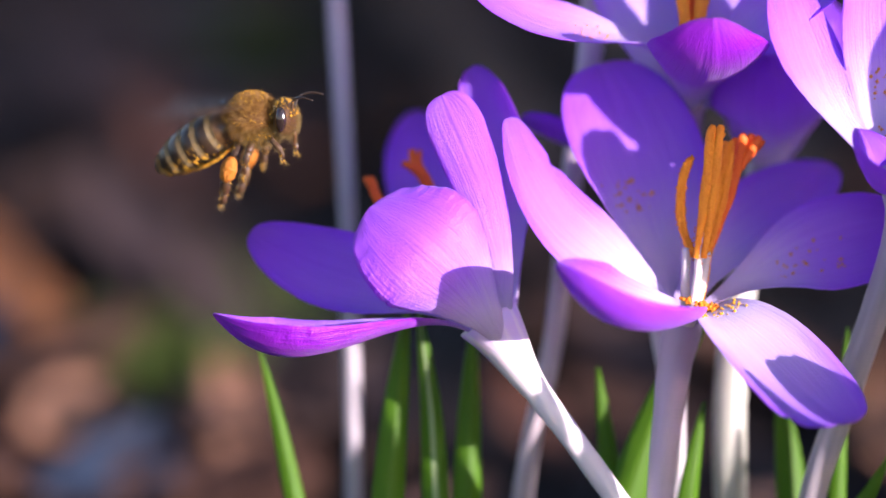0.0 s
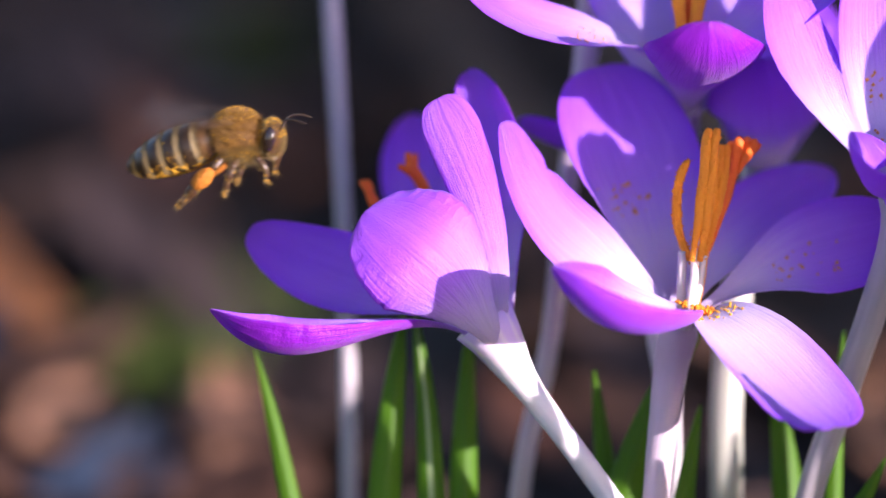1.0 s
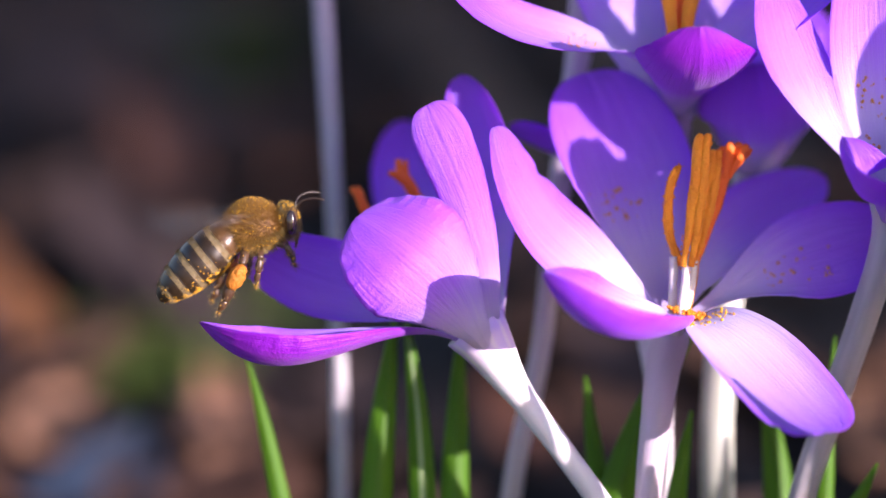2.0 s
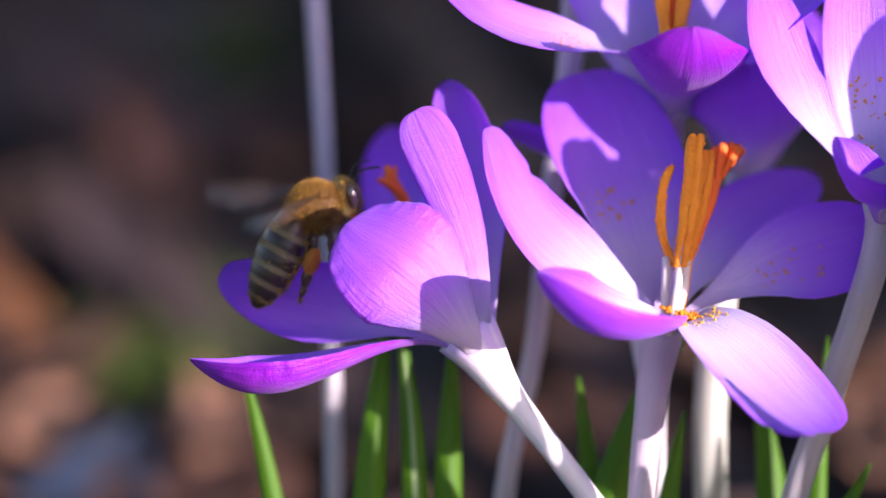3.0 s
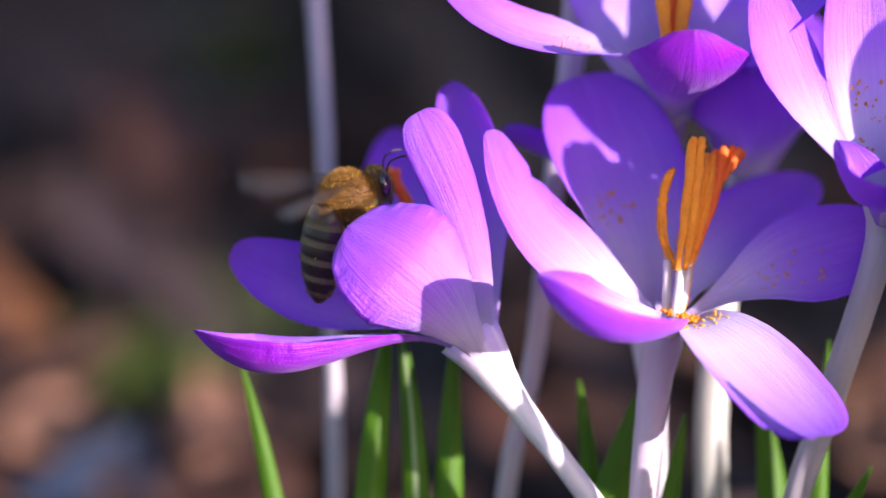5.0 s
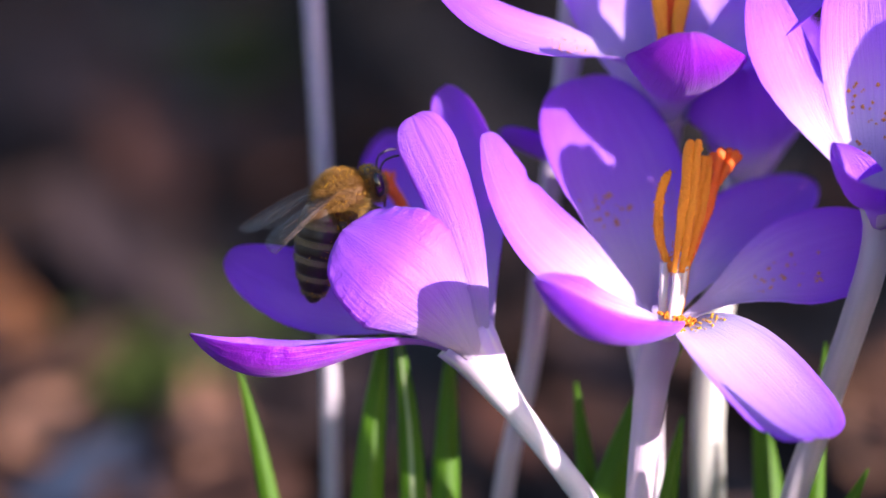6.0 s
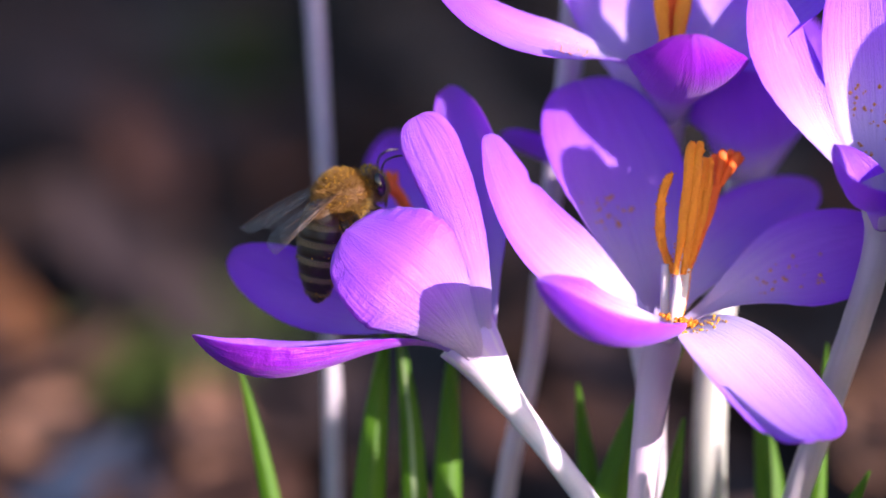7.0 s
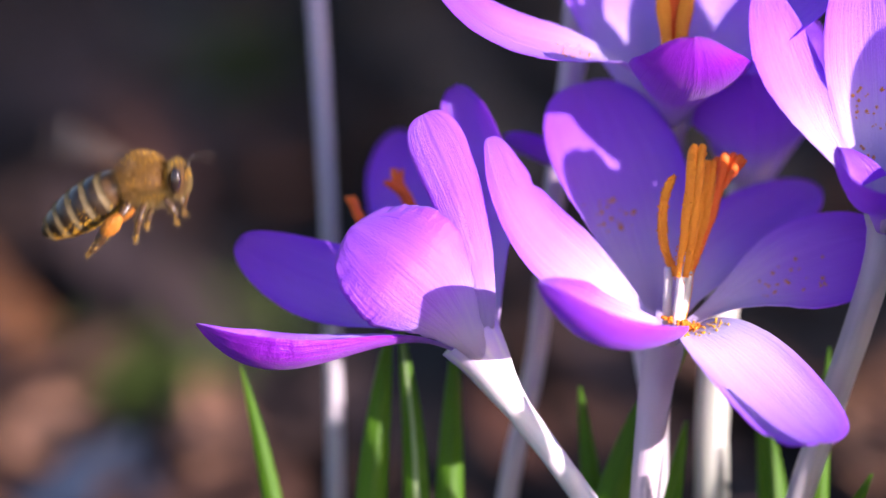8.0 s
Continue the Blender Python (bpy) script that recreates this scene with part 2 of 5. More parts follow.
def catmull(points, n):
    """n points on a smooth line through the points, evenly spread (centripetal)."""
    pts = [Vector(p) for p in points]
    pts = [pts[0] * 2 - pts[1], *pts, pts[-1] * 2 - pts[-2]]
    fine = []
    for i in range(len(pts) - 3):
        a, b, c, d = pts[i:i + 4]
        t = [0.0]
        for p, q in ((a, b), (b, c), (c, d)):
            t.append(t[-1] + max(1e-6, (q - p).length) ** 0.5)
        for k in range(17 if i == len(pts) - 4 else 16):
            x = t[1] + (t[2] - t[1]) * k / 16
            a1, a2, a3 = (p.lerp(q, (x - t[j]) / (t[j + 1] - t[j])) for j, (p, q) in enumerate(((a, b), (b, c), (c, d))))
            fine.append(a1.lerp(a2, (x - t[0]) / (t[2] - t[0])).lerp(a2.lerp(a3, (x - t[1]) / (t[3] - t[1])), (x - t[1]) / (t[2] - t[1])))
    run = [0.0]
    for p, q in zip(fine, fine[1:]):
        run.append(run[-1] + (q - p).length)
    out = []
    for k in range(n):
        x = run[-1] * k / (n - 1)
        j = min(int(np.searchsorted(run, x)), len(run) - 1)
        j = max(1, j)
        out.append(fine[j - 1].lerp(fine[j], (x - run[j - 1]) / max(1e-9, run[j] - run[j - 1])))
    return out


def tube(points, radii, n=24, ring=14, flat=1.0, wobble=0.0, bm=None, close=True):
    """A round, tapering body along a smooth line, with uv: round it, and along it."""
    bm = bm or bmesh.new()
    uv = bm.loops.layers.uv.verify()
    line = catmull(points, n)
    knots = np.linspace(0, 1, len(radii))
    if len(radii) == len(points):
        steps = [(Vector(q) - Vector(p)).length for p, q in zip(points, points[1:])]
        knots = np.concatenate(([0.0], np.cumsum(steps) / sum(steps)))
    rr = np.interp(np.linspace(0, 1, n), knots, radii)
    ref = Vector((0, 1, 0)) if abs((line[-1] - line[0]).normalized().y) < 0.9 else Vector((1, 0, 0))
    rings = []
    for k, p in enumerate(line):
        way = (line[min(k + 1, n - 1)] - line[max(k - 1, 0)]).normalized()
        side = way.cross(ref).normalized()
        other = side.cross(way)
        row = []
        for j in range(ring):
            a = 2 * math.pi * j / ring
            r = rr[k] * (1 + wobble * noise.noise((p * 0.6) + Vector((3 * math.cos(a), 3 * math.sin(a), 0))))
            row.append(bm.verts.new(p + side * (r * math.cos(a)) + other * (r * flat * math.sin(a))))
        rings.append(row)
    for k in range(n - 1):
        for j in range(ring):
            f = bm.faces.new((rings[k][j], rings[k][(j + 1) % ring], rings[k + 1][(j + 1) % ring], rings[k + 1][j]))
            for loop, (u, v) in zip(f.loops, ((j, k), (j + 1, k), (j + 1, k + 1), (j, k + 1))):
                loop[uv].uv = (u / ring, v / (n - 1))
    if close:
        bm.faces.new(rings[0][::-1])
        bm.faces.new(rings[-1])
    return bm


def blob(center, radii, bm=None, u=16, v=12, turn=None):
    """An ellipsoid, added to a bmesh."""
    bm = bm or bmesh.new()
    m = Matrix.Translation(center) @ (turn or Matrix()) @ Matrix.Diagonal((*radii, 1))
    bmesh.ops.create_uvsphere(bm, u_segments=u, v_segments=v, radius=1, matrix=m)
    return bm


def strew(spots, size, bm=None, seed=1):
    """Grains: small lumpy octahedra on (place, normal) spots."""
    rnd = random.Random(seed)
    verts, faces = [], []
    for place, normal in spots:
        r = size * rnd.uniform(0.5, 1.3)
        c = Vector(place) + Vector(normal) * r * 0.4
        k = len(verts)
        for d in ((1, 0, 0), (-1, 0, 0), (0, 1, 0), (0, -1, 0), (0, 0, 1), (0, 0, -1)):
            verts.append(c + Vector(d) * r * rnd.uniform(0.75, 1.25))
        for f in ((0, 2, 4), (2, 1, 4), (1, 3, 4), (3, 0, 4), (2, 0, 5), (1, 2, 5), (3, 1, 5), (0, 3, 5)):
            faces.append([k + i for i in f])
    bm = bmesh.new()
    vs = [bm.verts.new(v) for v in verts]
    for f in faces:
        bm.faces.new([vs[i] for i in f])
    return bm


class Tepal:
    """A tepal of a crocus: a midrib curve, the way its inner side faces, its half width and how far it is cupped."""

    def __init__(self, base, c1, c2, tip, face0, face1, width, peak=0.6, cup=(0.9, 0.5), foot=0.34, blunt=0.5, wave=0.10, seed=0, nick=None, neck=0.8, crimp=0.12):
        self.p = [Vector(x) for x in (base, c1, c2, tip)]
        self.face = Vector(face0).normalized(), Vector(face1).normalized()
        self.width, self.peak, self.cup, self.foot, self.blunt, self.wave, self.seed, self.nick, self.neck, self.crimp = width, peak, cup, foot, blunt, wave, seed, nick, neck, crimp

    def half(self, s):
        if s < self.peak:
            x = s / self.peak
            return self.width * min(1.0, 0.55 + s * 6) * (self.foot + (1 - self.foot) * (x * x * (3 - 2 * x)) ** self.neck)
        x = (s - self.peak) / (1 - self.peak)
        return self.width * max(0.0, 1 - x ** 2.3) ** self.blunt

    def at(self, u, s):
        """Place and inner normal at u (-1 to 1 across) and s (0 to 1 along)."""
        c, way = bezier(self.p, s), bezier_way(self.p, s)
        face = self.face[0].lerp(self.face[1], s)
        side = way.cross(face).normalized()
        inner = side.cross(way).normalized()
        h = max(self.half(s), 0.02)
        phi = max(0.05, self.cup[0] + (self.cup[1] - self.cup[0]) * s)
        r = h / phi
        a = u * phi
        if self.nick and u * self.nick[0] > 0.5:
            a *= 1 - self.nick[2] * math.exp(-((s - self.nick[1]) / 0.022) ** 2) * (abs(u) - 0.5) * 2
        place = c + side * (r * math.sin(a)) + inner * (r * (1 - math.cos(a)))
        normal = inner * math.cos(a) - side * math.sin(a)
        k = Vector((self.seed * 7.3 + u * 1.3, s * 2.6, self.seed))
        rim = noise.noise(k) * self.wave * self.width * (0.35 + abs(u) ** 2) * s
        ridge = (0.05 * math.exp(-(u * 7) ** 2) - 0.2 * math.exp(-(u * 13) ** 2) * s) * min(1.0, self.width / 5.5) ** 2
        ridge += 0.09 * noise.noise((u * 9 + self.seed, s * 3.0, 5.0)) * s + self.crimp * max(0.0, abs(u) - 0.40) * noise.noise((u * 3, s * 28, self.seed + 2))
        return place + normal * (rim + ridge), normal

    def mesh(self, parent, name="tepal", label="", nu=25, ns=48, thick=0.13, back=None, inside=None):
        bm = bmesh.new()
        uv = bm.loops.layers.uv.verify()
        sheets = []
        for sign in (0.5, -0.5):
            rows = []
            for i in range(ns):
                x = i / (ns - 1)
                s = 0.999 * (1 - (1 - x) ** 1.5)
                row = []
                for j in range(nu):
                    u = 2 * j / (nu - 1) - 1
                    place, normal = self.at(u, s)
                    edge = 1 - 0.75 * max(abs(u) ** 6, x ** 10)
                    row.append((bm.verts.new(place + normal * (sign * thick * edge)), (j / (nu - 1), s)))
                rows.append(row)
            sheets.append(rows)

        def quad(a, b, c, d, side=0):
            f = bm.faces.new((a[0], b[0], c[0], d[0]))
            f.material_index = side
            for loop, q in zip(f.loops, (a, b, c, d)):
                loop[uv].uv = q[1]

        top, low = sheets
        for i in range(ns - 1):
            for j in range(nu - 1):
                quad(top[i][j], top[i][j + 1], top[i + 1][j + 1], top[i + 1][j])
                quad(low[i][j], low[i + 1][j], low[i + 1][j + 1], low[i][j + 1], 1)
        for i in range(ns - 1):
            quad(top[i][0], top[i + 1][0], low[i + 1][0], low[i][0])
            quad(top[i][-1], low[i][-1], low[i + 1][-1], top[i + 1][-1])
        for j in range(nu - 1):
            quad(top[-1][j], top[-1][j + 1], low[-1][j + 1], low[-1][j])
            quad(top[0][j], low[0][j], low[0][j + 1], top[0][j + 1])
        return part(name, bm, [inside or VIOLET, back or VIOLET_BACK], parent, label)


def spots_on(tepal, count, urange, srange, seed):
    rnd = random.Random(seed)
    out = []
    for _ in range(count):
        place, normal = tepal.at(rnd.uniform(*urange), rnd.uniform(*srange))
        out.append((place + normal * 0.05, normal))
    return out


def local(points, base):
    b = Vector(base)
    return [Vector(p) - b for p in points]


class Crocus:
    """A crocus rising from the ground at its base; all numbers in millimetres of the plot."""

    def __init__(self, base, label, stem, radii, stem_mat, name="crocus"):
        self.base = Vector(base)
        self.ob = thing(name, base, label, "crocus", "crocuses in the clump")
        self.tepals = []
        part("stem", tube(local([base, *stem], base), radii, 40, 18, wobble=0.05), stem_mat, self.ob, "pale smooth flower stalk")

    def tepal(self, base, c1, c2, tip, face0, face1, width, label="", back=None, inside=None, **k):
        t = Tepal(*local((base, c1, c2, tip), self.base), face0, face1, width, seed=len(self.tepals) + self.base.x, **k)
        self.tepals.append(t)
        return t.mesh(self.ob, "tepal", label, back=back, inside=inside)

    def organ(self, name, points, radii, material, label="", flat=0.6):
        return part(name, tube(local(points, self.base), radii, 22, 10, flat, 0.25), material, self.ob, label)

    def anther(self, points, radius, gap):
        """Two lumpy pollen sacs side by side along a curve."""
        ob = None
        for side in (-1, 1):
            pts = [(x + side * gap, y, z) for x, y, z in points]
            radii = [radius * 0.55] + [radius] * (len(points) - 2) + [radius * 0.45]
            sac = part("anther" if ob is None else "pollen_sac", tube(local(pts, self.base), radii, 34, 10, 0.8, 0.45), YELLOW, ob or self.ob)
            ob = ob or sac
        rnd = random.Random(int(points[0][0] * 100))
        spots = []
        line = catmull(local(points, self.base), 60)
        for _ in range(160):
            d = Vector((rnd.gauss(0, 1), rnd.gauss(0, 1), rnd.gauss(0, 0.3))).normalized()
            spots.append((rnd.choice(line) + Vector((d.x * (radius + gap), d.y * radius * 0.8, d.z * radius)), d))
        tagged(part("anther_pollen", strew(spots, 0.09, seed=3), YELLOW, ob), kind="stuff")

    def pollen(self, index, count, urange, srange, seed, size=0.16, material=None):
        ob = part("pollen", strew(spots_on(self.tepals[index], count, urange, srange, seed), size, seed=seed), material or POLLEN_SPOT, self.ob, "orange pollen specks")
        return tagged(ob, kind="stuff")


def foot_of(p, dx=0.0, dy=0.0):
    return (p[0] + dx, p[1] + dy, 0.0)


# ---- ground ----
def ground():
    bm = bmesh.new()
    steps = [-300.0, -60.0, -12.0, -4.0, -1.6, *[round(-0.8 + 0.02 * i, 3) for i in range(101)], 1.6, 4.0, 12.0, 60.0, 300.0]
    grid = []
    for y in steps:
        row = []
        for x in steps:
            near = max(0.0, 1 - math.hypot(x, y) / 1.3)
            z = near * (0.006 * noise.noise((x * 9, y * 9, 0)) + 0.003 * noise.noise((x * 30, y * 30, 4)))
            row.append(bm.verts.new((x, y, z - 0.003)))
        grid.append(row)
    for i in range(len(steps) - 1):
        for j in range(len(steps) - 1):
            bm.faces.new((grid[i][j], grid[i][j + 1], grid[i + 1][j + 1], grid[i + 1][j]))
    ob = part("ground", bm, SOIL, None, scale=1.0)
    return tagged(ob, "dark moist garden soil under dead leaves", "ground", kind="structure")


ground()


def dead_leaf_mesh(length, width, curl, seed, lobes=0.12):
    bm = bmesh.new()
    nu, ns = 9, 18
    sheets = []
    for sign in (0.0, -0.35):
        rows = []
        for i in range(ns):
            s = i / (ns - 1)
            h = width * 0.5 * math.sin(math.pi * min(1, s * 0.93 + 0.05)) ** 0.8
            h *= 1 + lobes * math.sin(s * 22 + seed)
            row = []
            for j in range(nu):
                u = 2 * j / (nu - 1) - 1
                z = curl * (u * u * width * 0.22 + (s - 0.4) ** 2 * length * 0.3) + 1.2 * noise.noise((u * 2 + seed, s * 4, seed))
                z -= 0.5 * math.exp(-(u * 6) ** 2)
                row.append(bm.verts.new((length * (s - 0.5), h * u, z + sign + 1.5)))
            rows.append(row)
        sheets.append(rows)
    top, low = sheets
    for i in range(ns - 1):
        for j in range(nu - 1):
            bm.faces.new((top[i][j], top[i][j + 1], top[i + 1][j + 1], top[i + 1][j]))
            bm.faces.new((low[i][j], low[i + 1][j], low[i + 1][j + 1], low[i][j + 1]))
        bm.faces.new((top[i][0], top[i + 1][0], low[i + 1][0], low[i][0]))
        bm.faces.new((top[i][-1], low[i][-1], low[i + 1][-1], top[i + 1][-1]))
    return bm


def dead_leaf(x, y, turn, length, width, curl, material, label, seed, tip=0.0, name="dead_leaf", z=-1.0, lean=0.0):
    ob = part(name, dead_leaf_mesh(length, width, curl, seed), material, None)
    up = Vector((0, 0, 1)).cross(Vector((SUN_WAY.x, SUN_WAY.y, 0)))
    ob.matrix_basis = pose(x * MM, y * MM, z * MM + 0.002 * lean / 30) @ Matrix.Rotation(radians(lean), 4, up) @ pose(0, 0, 0, tip, 0, turn)
    return tagged(ob, label, "leaf", "dead leaves on the soil")


BROWN = "dry brown curled leaf lying on the soil"
TAN = "dry tan orange leaf lying on the soil in the sun"
SHADED_BLUE = "smooth shaded leaf lying on the soil, sky light painted blue"


def leaf_between(start, end, width, material, label, seed, curl=0.6, lean=20):
    """A dead leaf that lies from one place on the soil to another."""
    way = Vector(end) - Vector(start)
    mid = (Vector(start) + Vector(end)) / 2
    dead_leaf(mid.x, mid.y, math.degrees(math.atan2(way.y, way.x)), way.length * 1.05, width, curl, material, label, seed, tip=6, z=-0.3, lean=lean)


RED = "dry reddish brown leaf lying on the soil"
MAUVE = "pale grey brown dry leaf lying on the soil"
for k, (start, end, width, mat, label) in enumerate((
        ((-52.0, 178.0), (-40.0, 149.0), 9, DEAD_LEAF_ORANGE, TAN), ((-43.5, 155.0), (-32.5, 130.0), 7, DEAD_LEAF_ORANGE, TAN),
        ((-40.0, 196.0), (-24.0, 160.0), 8, DEAD_LEAF_MAUVE, MAUVE), ((-29.5, 172.0), (-16.0, 147.0), 7, DEAD_LEAF_MAUVE, MAUVE),
        ((-48.0, 150.0), (-40.0, 133.0), 8, DEAD_LEAF_SHADED_BLUE, SHADED_BLUE), ((-36.8, 74.0), (-29.0, 105.0), 12, DEAD_LEAF_SHADED_BLUE, SHADED_BLUE),
        ((-41.0, 115.5), (-33.0, 130.0), 8, DEAD_LEAF_TAN, TAN), ((-26.3, 121.5), (-23.2, 106.0), 4, DEAD_LEAF_RED, RED),
        ((-22.3, 123.5), (-15.8, 94.0), 8, DEAD_LEAF_TAN, TAN), ((-45.5, 110.0), (-38.5, 97.0), 7, DEAD_LEAF_RED, RED),
        ((-47.0, 276.0), (-35.5, 250.0), 11, DEAD_LEAF_MAUVE, MAUVE), ((-35.5, 243.0), (-28.0, 214.0), 8, DEAD_LEAF_RED, RED),
        ((12.0, 149.0), (25.0, 136.0), 9, DEAD_LEAF_MAUVE, MAUVE), ((41.0, 124.0), (43.5, 106.0), 6, DEAD_LEAF_TAN, TAN),
        ((-8.5, 131.0), (-5.0, 113.0), 6, DEAD_LEAF_MAUVE, MAUVE), ((26.0, 152.0), (33.0, 140.0), 6, DEAD_LEAF_RED, RED),
        ((5.0, 126.0), (12.0, 110.0), 6, DEAD_LEAF_RED, RED),
        ((2.0, 250.0), (14.0, 222.0), 12, DEAD_LEAF_UMBER, BROWN), ((16.0, 290.0), (30.0, 262.0), 13, DEAD_LEAF_UMBER, BROWN), ((28.0, 236.0), (44.0, 210.0), 12, DEAD_LEAF_UMBER, BROWN),
        ((-6.0, 300.0), (8.0, 276.0), 12, DEAD_LEAF_UMBER, BROWN), ((30.0, 330.0), (48.0, 300.0), 14, DEAD_LEAF_UMBER, BROWN), ((4.0, 345.0), (20.0, 318.0), 13, DEAD_LEAF_UMBER, BROWN))):
    leaf_between(start, end, width, mat, label, 11 + k)

rnd = random.Random(5)
for k in range(120):
    x, y = rnd.uniform(-85, 95), rnd.uniform(45, 480)
    dead_leaf(x, y, rnd.uniform(0, 360), rnd.uniform(16, 36), rnd.uniform(8, 17), rnd.uniform(0.3, 1.6), DEAD_LEAF, BROWN, 100 + k, rnd.uniform(-12, 12))

rnd = random.Random(17)
for k in range(10):
    x, y = ((-54.1, 303.8), (-47.4, 310.2), (-39.0, 297.6), (-32.3, 307.0), (-49.6, 276.4), (-41.1, 270.5), (-33.8, 276.4), (-51.0, 256.2),
            (-30.2, 253.4), (-44.2, 291.4))[k]
    dead_leaf(x, y, rnd.uniform(-60, 60), rnd.uniform(18, 34), rnd.uniform(7, 12), rnd.uniform(0.4, 1.0), DEAD_LEAF_PALE, "pale brown dry leaf lying in the shade", 300 + k, tip=8)


def moss_patch(x, y, radius, count, seed):
    """A patch of small green blades between the leaves."""
    rnd = random.Random(seed)
    bm = bmesh.new()
    for _ in range(count):
        a, r = rnd.uniform(0, 6.28), radius * math.sqrt(rnd.random())
        p = Vector((r * math.cos(a), r * math.sin(a) * 0.8, -2))
        h, w, t = rnd.uniform(3, 9), rnd.uniform(0.4, 0.9), rnd.uniform(0, 6.28)
        side = Vector((math.cos(t), math.sin(t), 0)) * w
        lean = Vector((rnd.uniform(-3, 3), rnd.uniform(-3, 3), h))
        v = [bm.verts.new(q) for q in (p - side, p + side, p + side * 0.7 + lean * 0.6, p - side * 0.7 + lean * 0.6, p + lean * 1.05)]
        bm.faces.new(v[:4])
        bm.faces.new((v[3], v[2], v[4]))
    ob = part("moss", bm, MOSS, None)
    ob.location = Vector((x, y, 0)) * MM
    return tagged(ob, "low green moss and grass between dead leaves", "moss", kind="stuff")


for k, ((x, y), r, n) in enumerate((((-24.9, 139.5), 8, 220), ((-30.1, 147.7), 5, 90), ((-27.7, 288.3), 9, 70), ((-19.1, 166.9), 5, 50), ((-34.8, 139.5), 4, 40))):
    moss_patch(x, y, r, n, 60 + k)


def shrub(at, centre, radii, leaves, seed):
    """An unseen leafy shrub beside the bed, added to throw shade on the soil behind the flowers; numbers in metres."""
    ob = new("shrub")
    ob.location = at
    tagged(ob, "unseen leafy shrub added to shade the soil", "shrub")
    rnd = random.Random(seed)
    mid = Vector(centre) - Vector(at)
    part("trunk", tube([(0, 0, -0.02), mid * 0.3 + Vector((0.03, 0, 0)), mid * 0.75], [0.028, 0.022, 0.012], 16, 12, wobble=0.2), BARK, ob, scale=1.0)
    for _ in range(7):
        d = Vector((rnd.gauss(0, 1), rnd.gauss(0, 1), rnd.gauss(0, 0.7))).normalized()
        end = mid + Vector((d.x * radii[0], d.y * radii[1], d.z * radii[2])) * 0.8
        root = mid * rnd.uniform(0.3, 0.7)
        part("limb", tube([root, root.lerp(end, 0.5) + Vector((0, 0, 0.03)), end], [0.011, 0.007, 0.003], 12, 8, wobble=0.2), BARK, ob, scale=1.0)
    bm = bmesh.new()
    clumps = []
    for _ in range(22):
        d = Vector((rnd.gauss(0, 1), rnd.gauss(0, 1), rnd.gauss(0, 1))).normalized() * rnd.uniform(0.35, 0.85)
        clumps.append((mid + Vector((d.x * radii[0], d.y * radii[1], d.z * radii[2])), rnd.uniform(0.09, 0.14)))
    for _ in range(leaves):
        c, r = rnd.choice(clumps)
        p = c + Vector((rnd.gauss(0, 1), rnd.gauss(0, 1), rnd.gauss(0, 1))) * r * 0.55
        p.z = max(p.z, 0.01)
        turn = Euler((rnd.uniform(-1, 1), rnd.uniform(-1, 1), rnd.uniform(0, 6.28))).to_matrix()
        n, w = rnd.uniform(0.022, 0.045), rnd.uniform(0.009, 0.016)
        v = [bm.verts.new(p + turn @ Vector(q)) for q in ((0, 0, 0), (n * 0.45, w, 0.003), (n, 0, -0.003), (n * 0.45, -w, 0.003), (n * 0.5, 0, -0.002))]
        for a, b in ((0, 1), (1, 2), (2, 3), (3, 0)):
            bm.faces.new((v[a], v[b], v[4]))
    tagged(part("foliage", bm, MOSS, ob, scale=1.0), kind="stuff")
    return ob


# Added out of view, towards the sun, so the background soil falls in shade.
shrub((0.98, -0.22, 0.0), Vector((0.01, 0.47, 0.0)) + SUN_WAY * 1.2, (0.27, 0.30, 0.20), 6000, 9)

# ---- green leaves ----
def blade(points, width, label, material, seed, fold=0.5):
    """A narrow crocus leaf with a folded keel, standing in the soil."""
    base = Vector(points[0])
    ob = thing("crocus_leaf", base, label, "leaf", "green crocus leaves")
    n, nu = 30, 7
    line = catmull(local(points, base), n)
    bm = bmesh.new()
    uv = bm.loops.layers.uv.verify()
    rows = []
    rnd = random.Random(seed)
    twist = rnd.uniform(-0.35, 0.35)
    for sign in (0.16, -0.16):
        sheet = []
        for k, p in enumerate(line):
            s = k / (n - 1)
            way = (line[min(k + 1, n - 1)] - line[max(k - 1, 0)]).normalized()
            a = twist * s + 0.2
            side = Vector((math.cos(a), math.sin(a), 0))
            side = (side - way * side.dot(way)).normalized()
            face = side.cross(way)
            h = width * 0.68 * min(1.0, (0.55 + s)) * max(0.03, 1 - max(0, (s - 0.55) / 0.45) ** 2.2) ** 0.75
            row = []
            for j in range(nu):
                u = 2 * j / (nu - 1) - 1
                row.append((bm.verts.new(p + side * (h * u) + face * (-abs(u) * h * fold + sign)), (j / (nu - 1), s)))
            sheet.append(row)
        rows.append(sheet)

    def quad(*q):
        f = bm.faces.new([x[0] for x in q])
        for loop, x in zip(f.loops, q):
            loop[uv].uv = x[1]

    top, low = rows
    for i in range(n - 1):
        for j in range(nu - 1):
            quad(top[i][j], top[i][j + 1], top[i + 1][j + 1], top[i + 1][j])
            quad(low[i][j], low[i + 1][j], low[i + 1][j + 1], low[i][j + 1])
        quad(top[i][0], top[i + 1][0], low[i + 1][0], low[i][0])
        quad(top[i][-1], low[i][-1], low[i + 1][-1], top[i + 1][-1])
    quad(*[top[-1][j] for j in range(nu)], *[low[-1][j] for j in range(nu - 1, -1, -1)])
    part("leaf_blade", bm, material, ob)
    return ob


